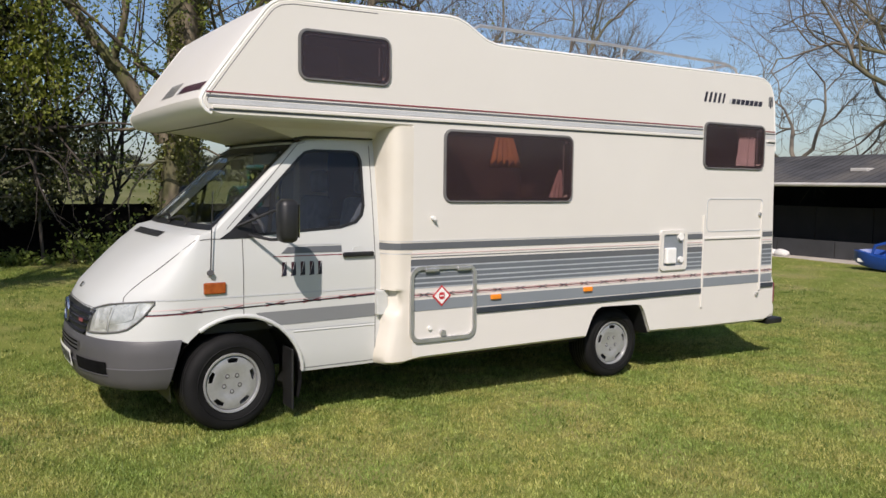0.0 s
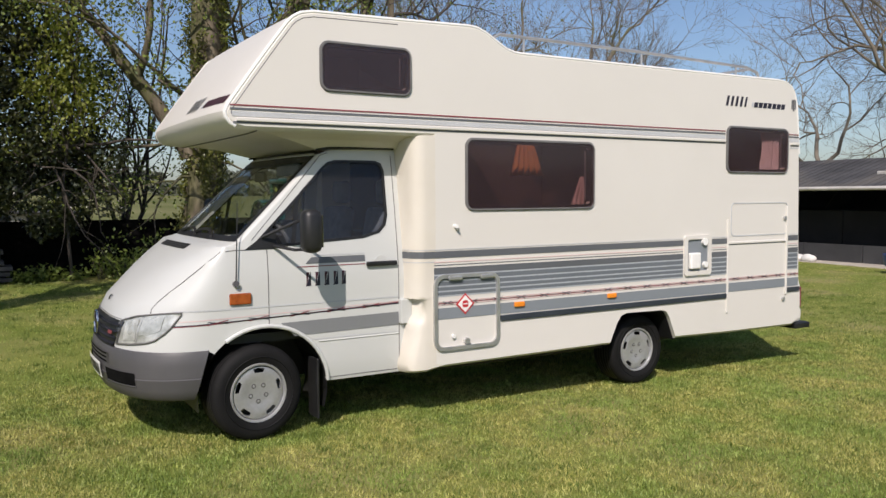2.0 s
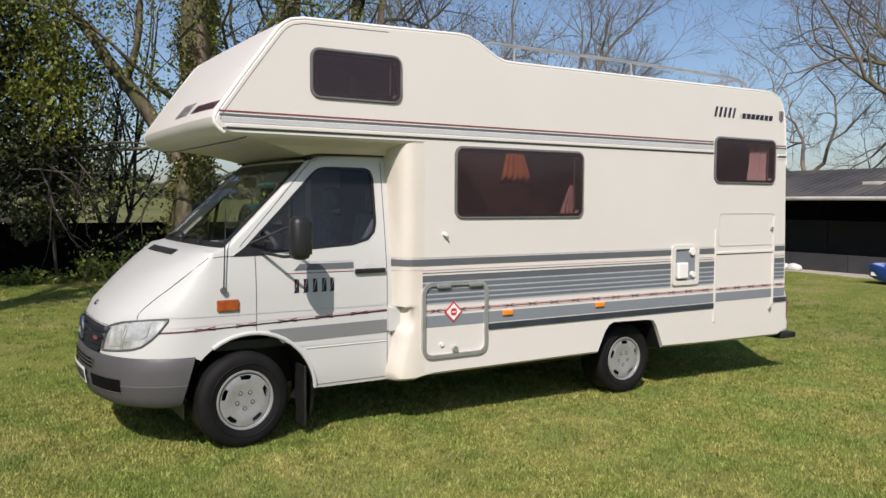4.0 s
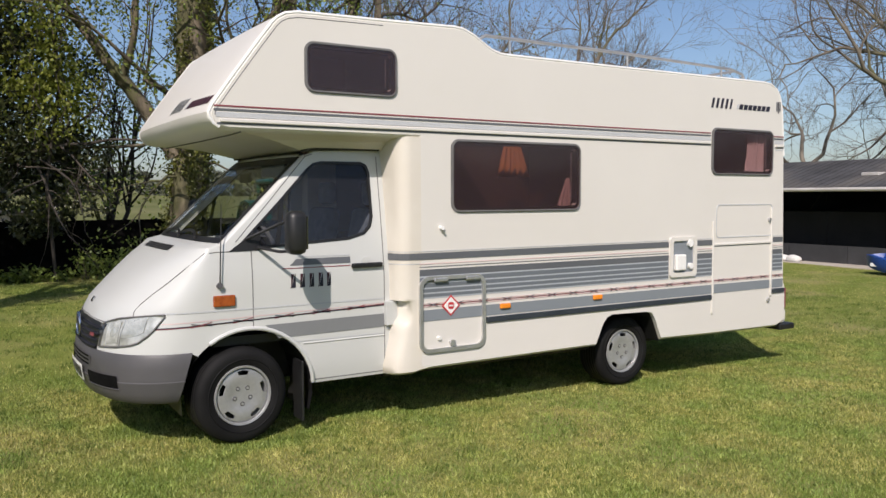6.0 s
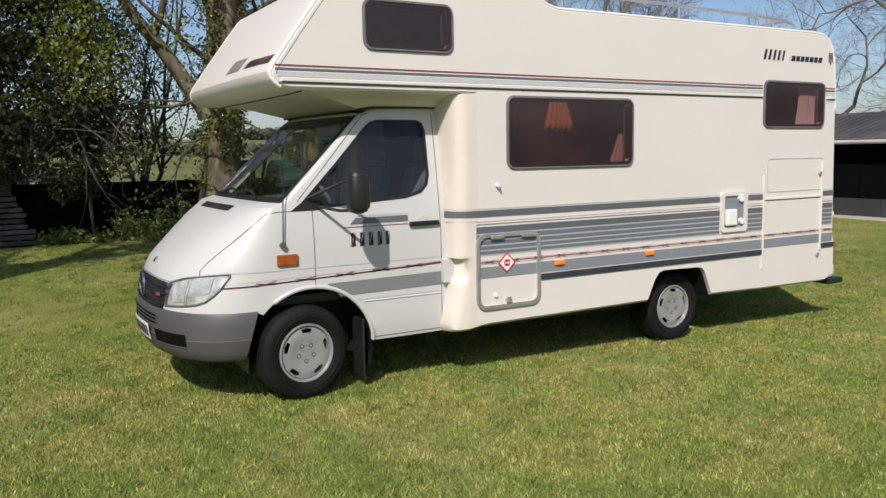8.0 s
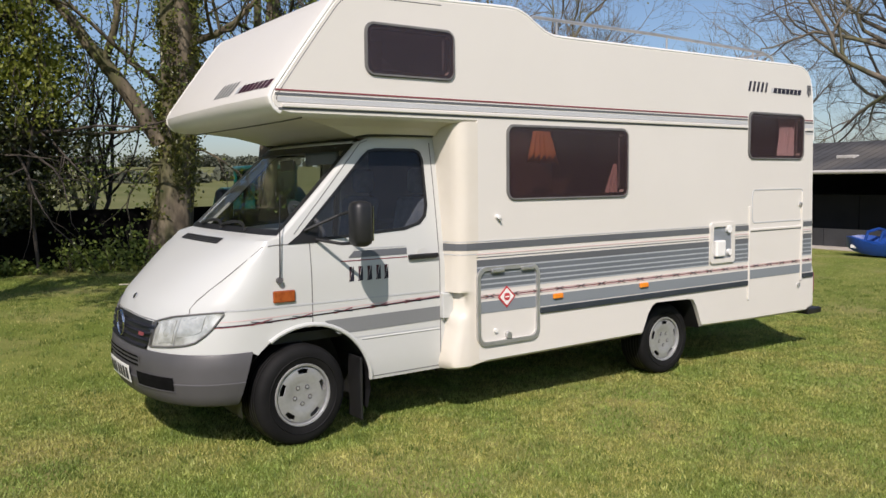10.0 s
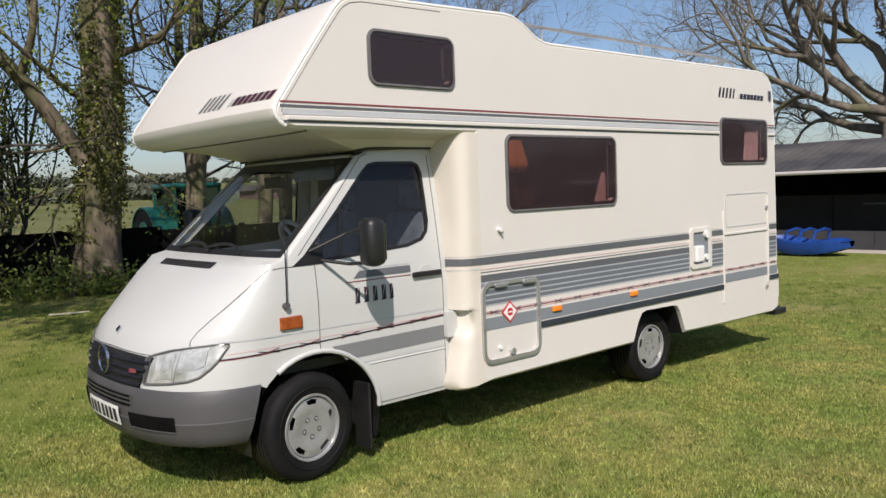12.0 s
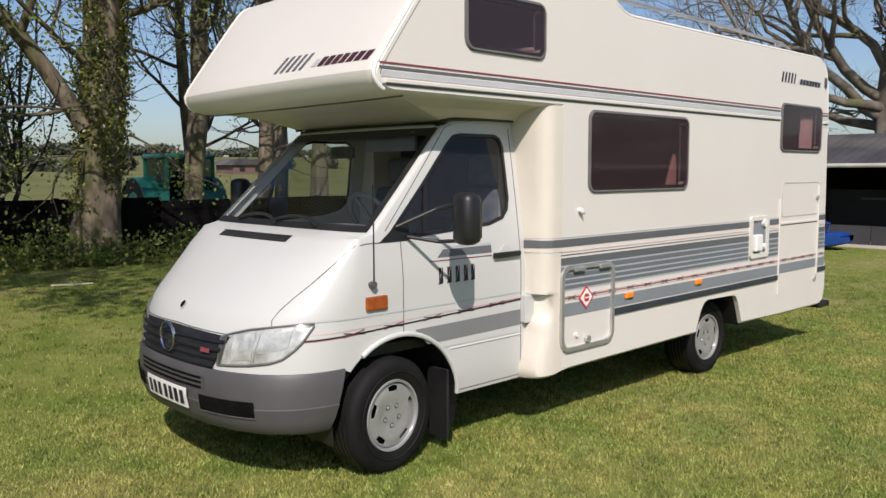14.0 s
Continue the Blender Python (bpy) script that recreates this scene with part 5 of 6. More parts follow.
grow(rng, wood, Vector((2.05, 10.55, gz + 2.3)), Vector((-0.62, 0.05, 1.1)), 3.6, 0.17, 0, 3, tips, 0.10, 0.02)
grow(rng, wood, Vector((2.35, 10.6, gz + 5.0)), Vector((0.8, 0.1, 0.8)), 3.5, 0.13, 0, 3, tips, 0.14, 0.03)
grow(rng, wood, Vector((2.3, 10.6, gz + 4.0)), Vector((0.7, -0.2, 0.5)), 2.6, 0.08, 1, 3, tips, 0.16, 0.03)
grow(rng, wood, Vector((2.3, 10.6, gz + 3.2)), Vector((-0.9, -0.4, 0.35)), 2.4, 0.06, 1, 3, tips, 0.16, 0.02)
grow(rng, wood, Vector((2.15, 10.5, gz + 2.3)), Vector((0.9, -0.3, 0.1)), 1.6, 0.035, 2, 3, tips, 0.2, -0.02)
grow(rng, wood, Vector((2.1, 10.5, gz + 1.9)), Vector((-1, -0.2, 0.05)), 1.7, 0.035, 2, 3, tips, 0.2, -0.04)
grow(rng, wood, Vector((2.1, 10.5, gz + 2.6)), Vector((-1, -0.3, 0.3)), 2.2, 0.04, 1, 3, tips, 0.2, -0.02)
raw_mesh("bough", wood.v, wood.f, BARK, t1, "bare forked limbs and twigs")
pts = []
for k in range(15000):
    h = rng.uniform(0.9, 8.0)
    i = min(len(tp) - 2, max(j for j in range(len(tp)) if tp[j][2] <= gz + h))
    a = rng.uniform(0, 2 * math.pi)
    if noise.noise((math.cos(a) * 1.6, math.sin(a) * 1.6, h * 0.9)) < -0.22 + (0.30 if h < 1.5 else 0):
        continue
    r = 0.325 + abs(rng.gauss(0, 0.09))
    u = (gz + h - tp[i][2]) / (tp[i + 1][2] - tp[i][2])
    pts.append((tp[i][0] + (tp[i + 1][0] - tp[i][0]) * u + r * math.cos(a), 10.6 + r * math.sin(a), gz + h))
v, f = leaves(pts, 0.07, 3, 0.8)
raw_mesh("ivy", v, f, LEAF_IVY, t1, "green ivy leaves up the trunk")
pts = []
for p, d in tips:
    if rng.random() < 0.75 and p.z > gz + 1.4:
        pts += [p + Vector((rng.gauss(0, 0.13), rng.gauss(0, 0.13), rng.gauss(0, 0.10))) for k in range(7)]
v, f = leaves(pts[:9000], 0.085, 14, 0.5)
raw_mesh("crown", v, f, LEAF_YOUNG, t1, "scattered olive-green young leaves")
pts = []
for p, d in tips:
    for k in range(rng.randint(8, 18)):
        pts.append(p + Vector((rng.gauss(0, 0.18), rng.gauss(0, 0.18), rng.gauss(-0.05, 0.16))))
for p in wood.v[::9]:
    if rng.random() < 0.8:
        pts.append(Vector(p) + Vector((rng.gauss(0, 0.08), rng.gauss(0, 0.08), rng.gauss(0, 0.08))))
v, f = leaves(pts, 0.07, 4, 0.5)
raw_mesh("crown", v, f, LEAF_SHRUB, t1, "loose young green leaves")
bm = bmesh.new()
for k in range(5):
    a = rng.uniform(3.6, 5.6)
    z = gz + rng.uniform(3.0, 3.8)
    p = Vector((2.32 + 0.40 * math.cos(a), 10.6 + 0.40 * math.sin(a), z))
    tube([p + Vector((rng.uniform(-0.1, 0.1) * s, -0.03 * s, -0.16 * s)) for s in range(5)], 0.008, 5, bm)
part("vine", bm, TWIG, t1, "pale hanging vine stems")

# slimmer trees behind the fence
def slim_tree(x, y, r, lean, height, seed, label, bare=False):
    g = lie(x, y)
    t = thing("tree", (x, y, g), label, "tree")
    rg = random.Random(seed)
    path = [(x + lean * h + 0.05 * math.sin(h * 1.7 + seed), y, g + h) for h in (-0.1, 0.3, 1, 2, 3.2, 4.6, 6.2, height)]
    part("trunk", flare(x, y, height, path, [r * 1.5, r * 1.15, r, r * 0.95, r * 0.9, r * 0.75, r * 0.55, r * 0.15], 4, rg), BARK, t, "grey-brown bark", smooth=True, angle=80)
    w, ends = Wood(), []
    for h in (2.0, 2.4, 2.9, 3.3, 3.8, 4.3, 4.9, 5.6, 6.4):
        a = rg.uniform(0, 2 * math.pi)
        grow(rg, w, Vector((x + lean * h, y, g + h)), Vector((math.cos(a), math.sin(a) * 0.6, 0.55)), rg.uniform(1.6, 2.6), r * 0.34, 1, 3, ends, 0.18, 0.05)
    raw_mesh("bough", w.v, w.f, TWIG, t, "thin bare branches")
    pts = [p + Vector((rg.gauss(0, 0.14), rg.gauss(0, 0.14), rg.gauss(0, 0.14))) for p, d in ends for k in range(2 if bare else 9)]
    v, f = leaves(pts, 0.06, seed, 0.4)
    raw_mesh("crown", v, f, LEAF_SHRUB, t, "sparse young leaves")
    return t


slim_tree(4.62, 12.0, 0.20, 0.06, 8.5, 21, "slim leaning tree with ivy behind the fence")
slim_tree(6.35, 12.1, 0.17, 0.02, 8.0, 22, "slim bare tree behind the fence", True)
slim_tree(5.3, 13.4, 0.13, -0.03, 8.0, 23, "slim bare tree behind the fence", True)
slim_tree(8.2, 14.5, 0.18, 0.03, 9.0, 24, "bare tree behind the motorhome", True)

# dense evergreen over the fence, with a paler hanging creeper
g = lie(-1.6, 10.9)
ev = thing("evergreen_tree", (-1.6, 10.9, g), "dark broad-leaved evergreen tree hanging over the fence", "tree")
rng = random.Random(31)
part("trunk", flare(0, 0, 0, [(-1.6, 10.9, g - 0.1), (-1.58, 10.9, g + 0.8), (-1.55, 10.9, g + 2), (-1.5, 10.9, g + 4), (-1.4, 10.9, g + 7)], [0.26, 0.2, 0.18, 0.15, 0.05], 4, rng), BARK, ev, "dark bark", smooth=True, angle=80)
wood, tips = Wood(), []
for k in range(16):
    a, h = rng.uniform(0, 2 * math.pi), rng.uniform(1.4, 6)
    grow(rng, wood, Vector((-1.55, 10.9, g + h)), Vector((math.cos(a), 0.5 * math.sin(a), 0.25)), rng.uniform(1.6, 2.6), 0.06, 1, 3, tips, 0.2, -0.02)
raw_mesh("bough", wood.v, wood.f, TWIG, ev, "dark branches")
pts = []
for k in range(520):
    x, z = rng.uniform(-5.6, 0.75), rng.uniform(1.05, 7.0)
    if x > 0.2 and z > 4.6 or x > -0.1 and z > 3.2 and k % 2:
        continue
    low = 0.25 * math.sin(x * 2.1) + 0.15 * math.sin(x * 5)
    if z < 1.28 + low:
        continue
    y = rng.uniform(10.2, 11.6) if k % 3 else rng.uniform(11.6, 12.6)
    pts += clump(rng, (x, y, z), rng.uniform(0.30, 0.60), 230)
v, f = leaves(pts, 0.088, 5, 0.3)
raw_mesh("crown", v, f, LEAF_DARK, ev, "dense glossy dark leaves")
cp = thing("creeper", (-0.1, 10.0, lie(-0.1, 10.0) + 0.0), "yellow-green creeper hanging through the evergreen", "creeper")
pts, bm = [], bmesh.new()
for k in range(46):
    x = rng.gauss(-0.05, 0.42)
    y, z1, z0 = rng.uniform(9.9, 10.25), rng.uniform(3.6, 6.5), rng.uniform(2.5, 3.6)
    strand = [Vector((x + 0.08 * math.sin(s * 1.3 + k), y, z1 + (z0 - z1) * s / 8)) for s in range(9)]
    if k < 10:
        part("stem", tube(strand, 0.008, 4), TWIG, cp, "thin woody stem")
    for s in range(70):
        t = rng.random()
        i = min(7, int(t * 8))
        pts.append(strand[i].lerp(strand[i + 1], t * 8 - i) + Vector((rng.gauss(0, 0.09), rng.gauss(0, 0.07), rng.gauss(0, 0.06))))
tube([Vector((-0.1, 10.5, lie(0, 10.5))), Vector((-0.2, 10.5, 2.0)), Vector((0, 10.1, 3.6)), Vector((-0.1, 10.1, 5.5))], 0.03, 6, bm)
part("stem", bm, TWIG, cp, "main woody stem")
v, f = leaves(pts, 0.085, 6, 0.9)
raw_mesh("foliage", v, f, LEAF_YOUNG, cp, "yellow-green leaves")
# loose branches with leaves between the evergreen and the ivy tree
for bx, seed in ((0.9, 41), (-3.9, 43)):
    g = lie(bx, 11.9)
    sp = thing("sapling", (bx, 11.9, g), "thin leafy sapling behind the fence", "tree")
    rg = random.Random(seed)
    w, ends = Wood(), []
    for k in range(5):
        grow(rg, w, Vector((bx, 11.9, g - 0.05)), Vector((rg.gauss(0, 0.22), rg.gauss(0, 0.1), 1)), rg.uniform(3.5, 5.5), 0.05, 0, 2, ends, 0.10, 0.05, (6, 9), 0.42)
    raw_mesh("stem", w.v, w.f, TWIG, sp, "thin stems")
    v, f = leaves([p + Vector((rg.gauss(0, 0.18), rg.gauss(0, 0.18), rg.gauss(0, 0.18))) for p, d in ends for k in range(8)], 0.075, seed, 0.3)
    raw_mesh("crown", v, f, LEAF_SHRUB, sp, "green leaves")


# shrubs at the foot of the fence
def shrub(x, y, w, h, n, seed, label):
    g = lie(x, y)
    s = thing("shrub", (x, y, g), label, "shrub")
    rg = random.Random(seed)
    bm = bmesh.new()
    pts = []
    for k in range(int(10 * w)):
        a = rg.uniform(-1, 1)
        top = Vector((x + a * w * 0.5, y + rg.uniform(-0.25, 0.25), g + h * rg.uniform(0.5, 1) * (1 - 0.5 * a * a)))
        foot = Vector((x + a * w * 0.35, y, g - 0.02))
        tube([foot, foot.lerp(top, 0.5) + Vector((rg.gauss(0, 0.05), 0, 0.03)), top], [0.008, 0.006, 0.003], 4, bm)
        for j in range(n):
            t = rg.uniform(0.15, 1.05)
            pts.append(foot.lerp(top, t) + Vector((rg.gauss(0, 0.11), rg.gauss(0, 0.11), rg.gauss(0, 0.07))))
    part("stem", bm, TWIG, s, "thin stems")
    v, f = leaves(pts, 0.075, seed, 0.2)
    raw_mesh("foliage", v, f, LEAF_SHRUB, s, "green leaves")


shrub(1.3, 10.15, 1.4, 0.75, 70, 51, "green undergrowth at the foot of the ivy tree")
shrub(2.4, 10.05, 1.5, 0.62, 70, 52, "green undergrowth at the foot of the ivy tree")
shrub(3.6, 10.6, 1.2, 0.70, 45, 53, "green undergrowth by the fence")
shrub(0.35, 10.6, 0.9, 0.75, 40, 54, "loose green shrub against the black fence")
shrub(-0.5, 10.5, 1.6, 0.22, 60, 55, "low weeds at the foot of the fence")
shrub(4.8, 11.0, 1.2, 0.5, 40, 56, "green undergrowth by the fence")

# bare trees against the sky
def bare_tree(x, y, r, fork, seed, label, limbs, length, leafy_tips=0.0, top=4, wander=0.19, kids=(4, 6), spike=False, girth=0.36):
    g = lie(x, y)
    t = thing("bare_tree", (x, y, g), label, "tree")
    rg = random.Random(seed)
    path = [(x, y, g - 0.2), (x, y, g + 0.5), (x + 0.05, y, g + fork * 0.5), (x, y, g + fork)]
    if spike:
        path += [(x, y + 0.05, g + fork + 1.2), (x - 0.1, y, g + fork + 2.6), (x, y + 0.1, g + fork + 4.2)]
    part("trunk", flare(x, y, 0, path, [r * 1.4, r * 1.1, r, r * (0.95 if spike else 0.45), r * 0.62, r * 0.36, r * 0.10], 5, rg), BARK_GREY, t, "grey bark", smooth=True, angle=80)
    w, ends = Wood(), []
    for way, frac, h in limbs:
        grow(rg, w, Vector((x, y, g + h)), Vector(way), length * frac, r * girth * math.sqrt(frac), 0, top, ends, wander, 0.045, kids, 0.62, (28, 62))
    raw_mesh("bough", w.v, w.f, BARK_GREY, t, "spreading bare limbs and twigs")
    if spike:
        pts = []
        for k in range(38):
            h = rg.uniform(1.2, 4.4)
            pts += clump(rg, (x + rg.gauss(0, 0.25), y + rg.gauss(0, 0.25), g + fork + h), 0.42, 60)
        v, f = leaves(pts, 0.11, seed, 0.4)
        raw_mesh("ivy", v, f, LEAF_BROWN, t, "brown ivy clump round the upper trunk")
    if leafy_tips:
        v, f = leaves([p + Vector((rg.gauss(0, 0.2), rg.gauss(0, 0.2), rg.gauss(0, 0.2))) for p, d in ends if rg.random() < leafy_tips], 0.08, seed)
        raw_mesh("crown", v, f, LEAF_IVY, t, "a few young leaves")


bare_tree(27.0, 6.3, 0.46, 4.2, 61, "great bare oak with a brown ivy clump behind the barn",
          [((-0.35, 1.0, 0.55), 1.1, 3.6), ((-0.4, 0.9, 0.95), 1.1, 4.2), ((-0.2, 0.95, 0.25), 0.9, 3.4), ((-0.1, 0.25, 1), 1.0, 4.6), ((0.1, -0.5, 0.9), 1.0, 4.4), ((-0.5, -0.6, 0.5), 0.9, 3.9), ((-0.6, 0.5, 0.6), 0.9, 4.0), ((0.0, 0.1, 1), 0.8, 7.5)], 6.0, 0, 4, 0.26, (5, 6), True, 0.42)
bare_tree(19.5, 19.0, 0.30, 3.5, 62, "bare tree with fine twigs behind the motorhome",
          [((-0.5, 0.1, 1), 1.0, 3.2), ((0.5, 0.0, 1), 1.0, 3.3), ((0.0, 0.2, 1), 1.1, 3.6), ((-0.9, 0.0, 0.7), 0.9, 2.8), ((0.9, 0.2, 0.7), 0.9, 2.9)], 4.4)
bare_tree(11.5, 17.5, 0.26, 3.5, 63, "bare tree with ivy behind the motorhome",
          [((-0.6, 0.1, 1), 1.0, 3.2), ((0.7, 0.0, 0.9), 1.0, 3.3), ((0.1, 0.2, 1), 1.1, 3.6), ((1.0, 0.0, 0.55), 0.9, 2.8)], 4.4, 0.3)
bare_tree(31.0, 17.0, 0.28, 3.0, 64, "bare tree beyond the barn",
          [((-0.6, 0.1, 1), 1.0, 2.6), ((0.6, 0.0, 0.9), 1.0, 2.7), ((0.1, 0.2, 1), 1.1, 3.0), ((-0.3, -0.8, 0.6), 0.9, 2.6)], 4.2)

# ---- barn ----
BX = 19.5
barn = thing("barn", (BX + 2.5, 6, 0), "low open-fronted black barn with a grey roof", "barn")
B0, B1 = -14.0, 17.0
bm = bmesh.new()
grid_mesh(bm, [[(BX - 0.35, y, 2.16), (BX + 3.0, y, 3.06), (BX + 6.4, y, 2.1), (BX + 6.4, y, 2.04), (BX + 3.0, y, 2.98), (BX - 0.35, y, 2.10)] for y in np.linspace(B0, B1, 12)], close_u=True, caps=True)
roof = part("roof", bm, ROOFING, barn, "weathered grey sheet roof")
for k in range(120):
    y = B0 + (B1 - B0) * k / 120
    if -2 < y < 14:
        bmr = bmesh.new()
        tube([(BX - 0.36, y, 2.165), (BX + 2.98, y, 3.06)], 0.014, 4, bmr)
        part("roof_rib", bmr, ROOFING, roof)
part("fascia", box(BX - 0.40, BX - 0.34, B0, B1, 2.06, 2.17, 0.008), FASCIA, barn, "pale fascia board")
part("gutter", tube([(BX - 0.45, B0, 2.10), (BX - 0.45, B1, 2.12)], 0.045, 8), FASCIA, barn, "pale gutter")
part("wall", box(BX + 6.2, BX + 6.3, B0, B1, 0, 2.1), BARN_BLACK, barn, "black rear wall")
part("wall", box(BX, BX + 6.2, B0 - 0.1, B0, 0, 2.1), BARN_BLACK, barn, "black end wall")
part("wall", box(BX, BX + 6.2, B1, B1 + 0.1, 0, 2.1), BARN_BLACK, barn, "black end wall")
for k in range(17):
    y = B0 + 0.02 + k * 1.82
    part("panel", box(BX + 0.02, BX + 0.07, y + 0.008, min(B1, y + 1.81), 0.03, 0.54, 0.006), BARN_PANEL, barn)
part("rail", box(BX + 0.3, BX + 0.36, 2.4, 4.6, 1.22, 1.27), BARN_PANEL, barn, "thin horizontal bar")
part("rooflight", box(BX + 0.9, BX + 1.4, 7.55, 8.05, 2.50, 2.60, 0.02), FASCIA, barn, "small pale roof vent")
# inner panels coloured black for the deep shade under the roof
for k in range(17):
    y = B0 + 0.02 + k * 1.82
    part("panel", box(BX + 1.90, BX + 1.95, y + 0.008, min(B1, y + 1.81), 0.03, 1.45, 0.006), BARN_BLACK, barn)
barn.location.z -= 0.22
apron = part("pavement", box(BX - 0.75, BX + 6, B0, B1, -0.30, -0.172, 0.01), CONCRETE)
tagged(apron, "pale concrete strip along the barn", "pavement", kind="structure")

# blue plastic boat
boat = thing("pedal_boat", (17.6, 5.0, 0), "blue plastic boat with hoops, lying on the lawn", "boat")
bm, rows = bmesh.new(), []
for k in range(15):
    t = k / 14
    w = 0.52 * (1 - (2 * t - 1) ** 4 * 0.75)
    x, z0 = 17.6 - 0.3 * (t - 0.5), 0.02 + 0.18 * (2 * t - 1) ** 2
    y = 4.05 + 1.95 * t
    top = 0.34 + 0.10 * t + 0.05 * math.sin(9 * t)
    rows.append([(x - w, y, z0 + 0.18), (x - w * 0.8, y, z0 + 0.03), (x, y, z0), (x + w * 0.8, y, z0 + 0.03), (x + w, y, z0 + 0.18), (x + w * 1.04, y, top), (x + w * 0.9, y, top + 0.02), (x + w * 0.6, y, top - 0.10), (x, y, top - 0.06), (x - w * 0.6, y, top - 0.10), (x - w * 0.9, y, top + 0.02), (x - w * 1.04, y, top)])
grid_mesh(bm, rows, close_u=True, caps=True)
part("hull", bm, BLUE_PLASTIC, boat, "moulded blue hull", smooth=True, angle=40)
for y in (4.75, 5.1, 5.45):
    part("hoop", tube([(17.6 - 0.45, y, 0.40), (17.6 - 0.42, y - 0.05, 0.62), (17.6, y - 0.1, 0.68), (17.6 + 0.42, y - 0.05, 0.62), (17.6 + 0.45, y, 0.40)], 0.035, 8), BLUE_PLASTIC, boat, smooth=True)
part("mark", box(17.06, 17.075, 5.35, 5.75, 0.22, 0.30), SIGN_WHITE, boat, "white marking as a plain bar")
boat.location.z = -0.18
for k, (y, r) in enumerate(((9.6, 0.19), (9.15, 0.15), (10.1, 0.17))):
    bm = bmesh.new()
    bmesh.ops.create_uvsphere(bm, u_segments=20, v_segments=12, radius=1, matrix=Matrix.Translation((19.0, y, -0.09)) @ Matrix.Diagonal((r, r * 1.6, 0.12, 1)))
    for v in bm.verts:
        v.co += v.normal * 0.03 * noise.noise(v.co * 5)
    tagged(part("sack", bm, SACK, None, smooth=True, angle=80), "white filled sack lying by the barn", "sack", "sacks by the barn")
bm = tube([(0.68, 8.27, 0), (0.95, 8.20, 0), (1.22, 8.20, 0)], [0.012, 0.016, 0.008], 6)
for v in bm.verts:
    v.co.z += lie(v.co.x, v.co.y) + 0.025
tagged(part("stick", bm, DRY_WOOD), "pale broken stick lying on the grass", "stick")

# ---- beyond the fence ----
ty = 16.9
g = lie(6.1, ty)
tr = thing("tractor", (6.07, ty, g), "green tractor with a glazed cab parked in the field", "tractor")
top = 2.25
part("bonnet", box(5.75, 6.4, ty + 0.7, ty + 2.3, g + 0.7, g + 1.2, 0.08), TRACTOR_GREEN, tr, "green bonnet", smooth=True, angle=50)
part("cab_roof", box(5.44, 6.70, ty - 0.72, ty + 0.75, top - 0.13, top, 0.05), TRACTOR_GREEN, tr, "green cab roof", smooth=True, angle=50)
for x in (5.50, 6.06, 6.64):
    for y in (ty - 0.66, ty + 0.66):
        part("cab_pillar", box(x - 0.035, x + 0.035, y - 0.03, y + 0.03, g + 0.7, top - 0.12, 0.008), TRACTOR_GREEN, tr)
for y in (ty - 0.655, ty + 0.655):
    part("cab_glass", box(5.52, 6.62, y - 0.003, y + 0.003, g + 0.8, top - 0.13), TRACTOR_GLASS, tr, "cab glass")
part("cab_body", box(5.48, 6.66, ty - 0.62, ty + 0.62, g + 0.5, g + 0.85, 0.04), TRACTOR_GREEN, tr, "green cab base")
part("cab_seat", box(5.85, 6.3, ty - 0.25, ty + 0.2, g + 0.85, g + 1.35, 0.05), BLACK_PLASTIC, tr)
for x in (4.95, 6.40):
    w = part("wheel", cylinder((x, ty, g + 0.68), (x + 0.42, ty, g + 0.68), 0.68, 28), RUBBER, tr, "large black tractor tyre")
    part("hub", cylinder((x - 0.01, ty, g + 0.68), (x + 0.43, ty, g + 0.68), 0.34, 20), TRACTOR_GREEN, w)
    bm = bmesh.new()
    grid_mesh(bm, [[(xx, ty + rr * math.cos(radians(a)), g + 0.60 + rr * math.sin(radians(a))) for a in range(15, 175, 12)] for xx, rr in ((x - 0.03, 0.76), (x + 0.55, 0.76), (x + 0.55, 0.80), (x - 0.03, 0.80))], close_v=True)
    part("mudguard", bm, TRACTOR_GREEN, tr, "green mudguard", smooth=True)
for x in (5.8, 6.35):
    part("front_wheel", cylinder((x - 0.15, ty + 2.1, g + 0.4), (x + 0.1, ty + 2.1, g + 0.4), 0.4, 20), RUBBER, tr, "black front tyre")
part("exhaust", cylinder((6.9, ty + 0.9, g + 0.7), (6.9, ty + 0.9, g + 1.65), 0.035, 10), BLACK_PLASTIC, tr, "black exhaust stack")
part("work_lamp", box(5.22, 5.36, ty - 0.75, ty - 0.66, g + 1.28, g + 1.46, 0.03), BLACK_PLASTIC, tr, "black work lamp")
tr.scale, tr.location.x = (1.1, 1, 1), 6.66

# low shed, house-shaped block standing for reddish-brown vegetation, and far woods
g = lie(-0.15, 24)
g -= 0.25
sh = thing("shed", (-0.15, 24, g), "low pale shed in the field", "shed")
part("wall", box(-1.1, 1.4, 23.6, 25.0, g, g + 0.83, 0.02), surface("pale_boarding", (0.33, 0.31, 0.28), (0.45, 0.42, 0.38), 1.0, 0.8), sh, "pale wall")
part("roof", box(-1.25, 1.5, 23.4, 25.2, g + 0.83, g + 0.91, 0.02), BARN_PANEL, sh, "dark flat roof")
for k in range(3):
    part("window", box(-0.8 + k * 0.8, -0.45 + k * 0.8, 23.57, 23.6, g + 0.58, g + 0.76), BARN_BLACK, sh)
g = lie(34, 60)
hs = thing("red_brown_block", (34, 60, g), "far low red-brown block standing for vegetation behind the fields", "building")
part("wall", box(31.5, 36.5, 59, 62, g - 0.3, g + 0.75), RED_BROWN, hs, "red-brown block side")
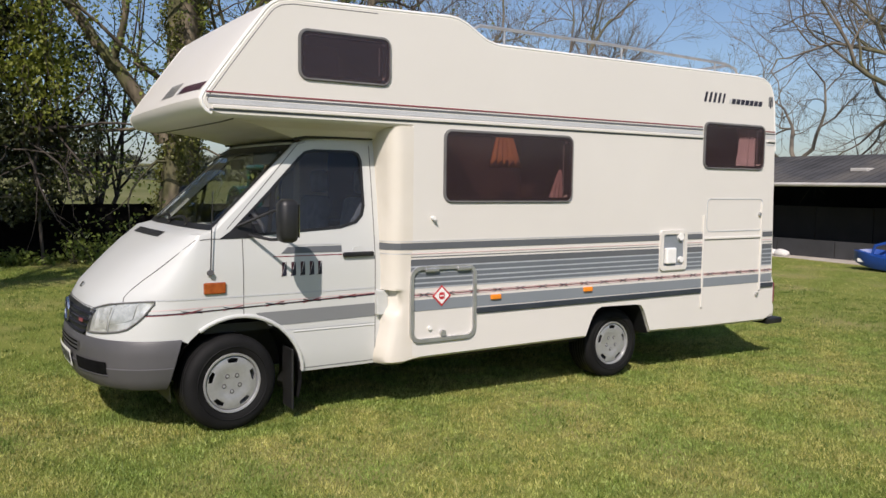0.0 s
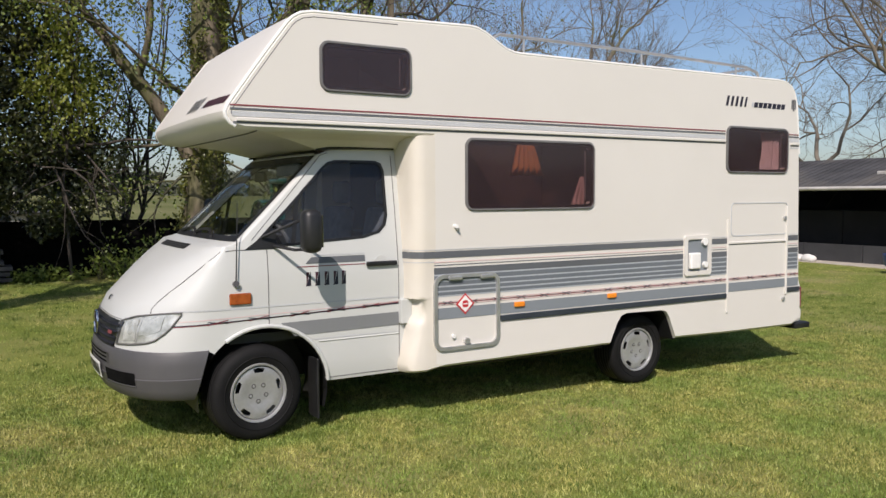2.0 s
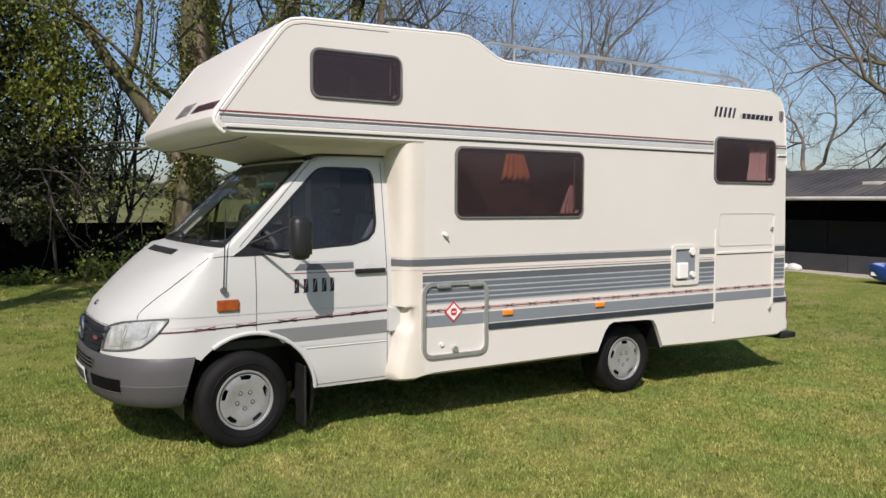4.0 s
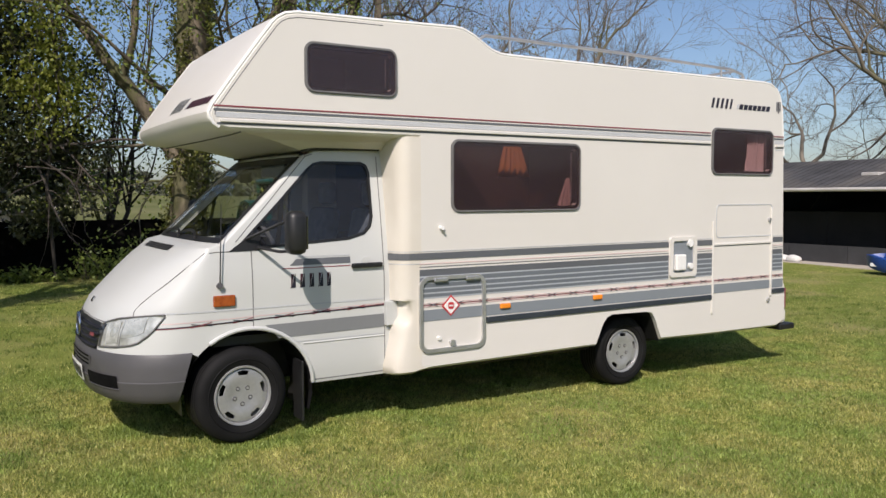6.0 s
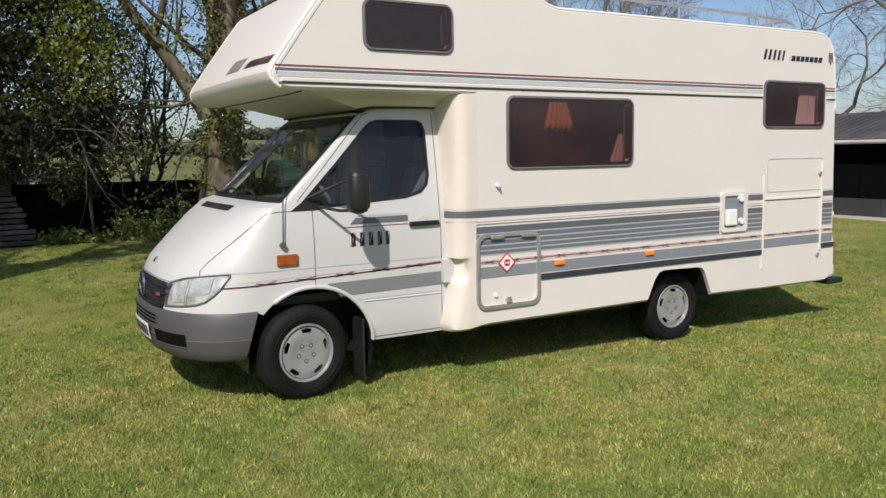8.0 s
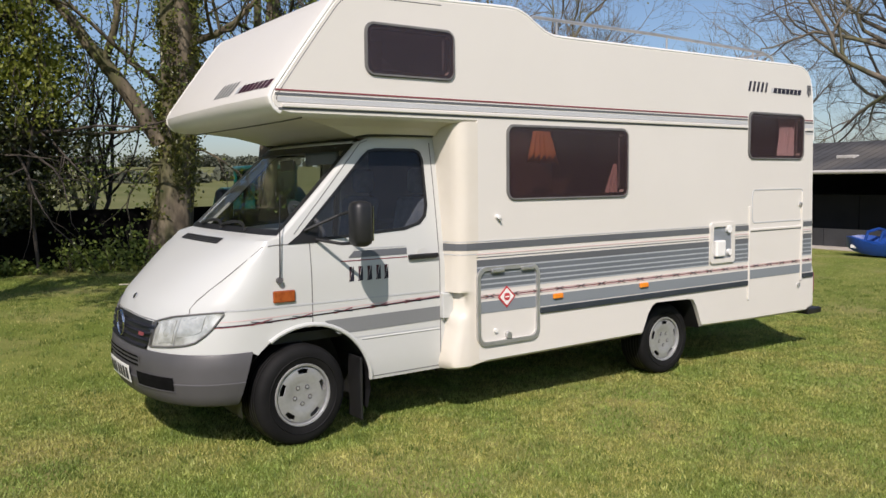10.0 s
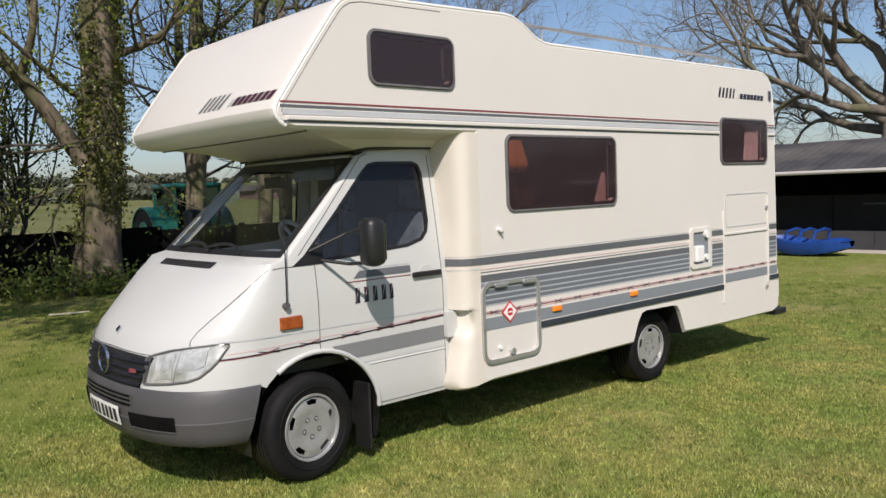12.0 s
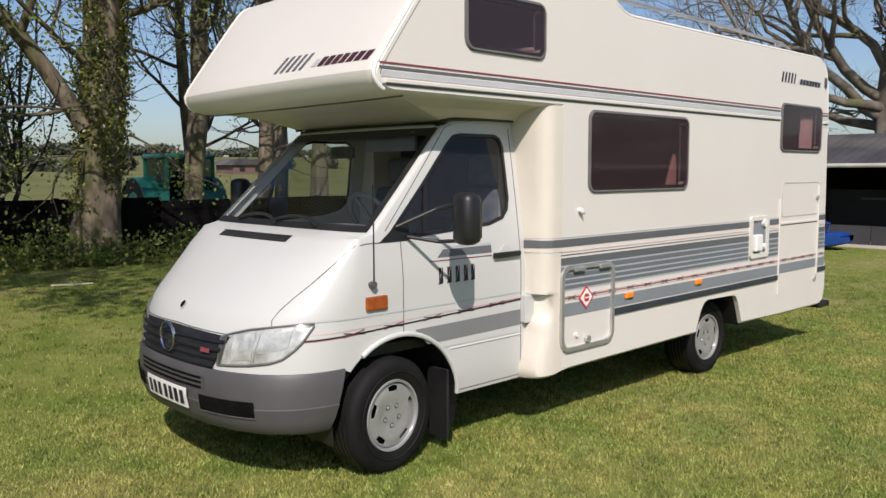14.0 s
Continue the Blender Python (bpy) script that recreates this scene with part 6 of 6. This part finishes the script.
part("roof", prism_xz([(31.2, g + 0.75), (36.8, g + 0.75), (36.2, g + 1.25), (31.8, g + 1.25)], 58.8, 62.2), ROOFING, hs, "grey roof")
for k in range(3):
    part("window", box(32.1 + k * 1.5, 32.6 + k * 1.5, 58.96, 59.0, g + 0.2, g + 0.55), BARN_BLACK, hs)
rng = random.Random(71)
pts = []
for k in range(620):
    x = rng.uniform(-260, 420)
    y = rng.uniform(185, 205) if k % 3 else rng.uniform(60, 64) + 0.25 * abs(x)
    h = rng.uniform(1.0, 2.8) if k % 3 else rng.uniform(0.6, 1.4)
    c = Vector((x, y, lie(x, y) + h * 0.5))
    for j in range(170):
        q = Vector((rng.gauss(0, 1), rng.gauss(0, 1), rng.gauss(0, 1))).normalized() * rng.uniform(0.5, 1)
        pts.append(c + Vector((q.x * h * 1.3, q.y * h, q.z * h * 0.6)))
v, f = leaves(pts, 1.0, 8)
tagged(raw_mesh("woodland", v, f, HEDGE), "far hedges and bare woods along the fields", "woodland", kind="stuff")

# trees that stand off to the side and shade the lawn by the fence
def shade_tree(x, y, z0, z1, spread, clumps, seed, over):
    g = lie(x, y)
    t = thing("tree", (x, y, g), "leafy tree at the side of the lawn, casting shade", "tree")
    rg = random.Random(seed)
    part("trunk", flare(0, 0, 0, [(x, y, g - 0.1), (x, y, g + 0.6), (x, y, g + z0), (x + 0.05, y, g + z1 - 1)], [0.42, 0.32, 0.26, 0.08], 4, rg), BARK, t, smooth=True, angle=80)
    w, ends = Wood(), []
    for k in range(9):
        a = rg.uniform(0, 2 * math.pi)
        grow(rg, w, Vector((x, y, g + rg.uniform(z0 - 1, z1 - 2))), Vector((math.cos(a), math.sin(a), 0.6)), spread * 0.8, 0.09, 1, 3, ends, 0.16, 0.04)
    raw_mesh("bough", w.v, w.f, TWIG, t, "branches")
    pts = []
    for k in range(clumps):
        pts += clump(rg, (x + over + max(-spread, min(spread, rg.gauss(0, spread * 0.5))), y + max(-1.8, min(spread, rg.gauss(0, spread * 0.45))), g + rg.uniform(z0, z1)), 0.65, 110)
    v, f = leaves(pts, 0.13, seed)
    raw_mesh("crown", v, f, LEAF_SHRUB, t, "green leaves")


shade_tree(-5.0, 3.4, 5.4, 8.8, 2.9, 55, 81, 1.9)
shade_tree(-5.3, 7.7, 3.3, 5.2, 1.6, 45, 82, 0.5)

# unseen hedge added round the lawn behind the camera, for the windows to reflect
rng = random.Random(91)
pts = []
for k in range(900):
    a = radians(rng.uniform(150, 345))
    c = Vector((2 + 34 * math.cos(a), -2 + 30 * math.sin(a), rng.uniform(0.4, 3.0) + 0.6 * math.sin(a * 9)))
    for j in range(70):
        q = Vector((rng.gauss(0, 1), rng.gauss(0, 1), rng.gauss(0, 1))).normalized() * rng.uniform(0.6, 1.3)
        pts.append(c + q)
v, f = leaves(pts, 0.34, 10)
tagged(raw_mesh("hedge", v, f, HEDGE), "tall dark hedge, unseen, added for the window reflections", "hedge", kind="stuff")
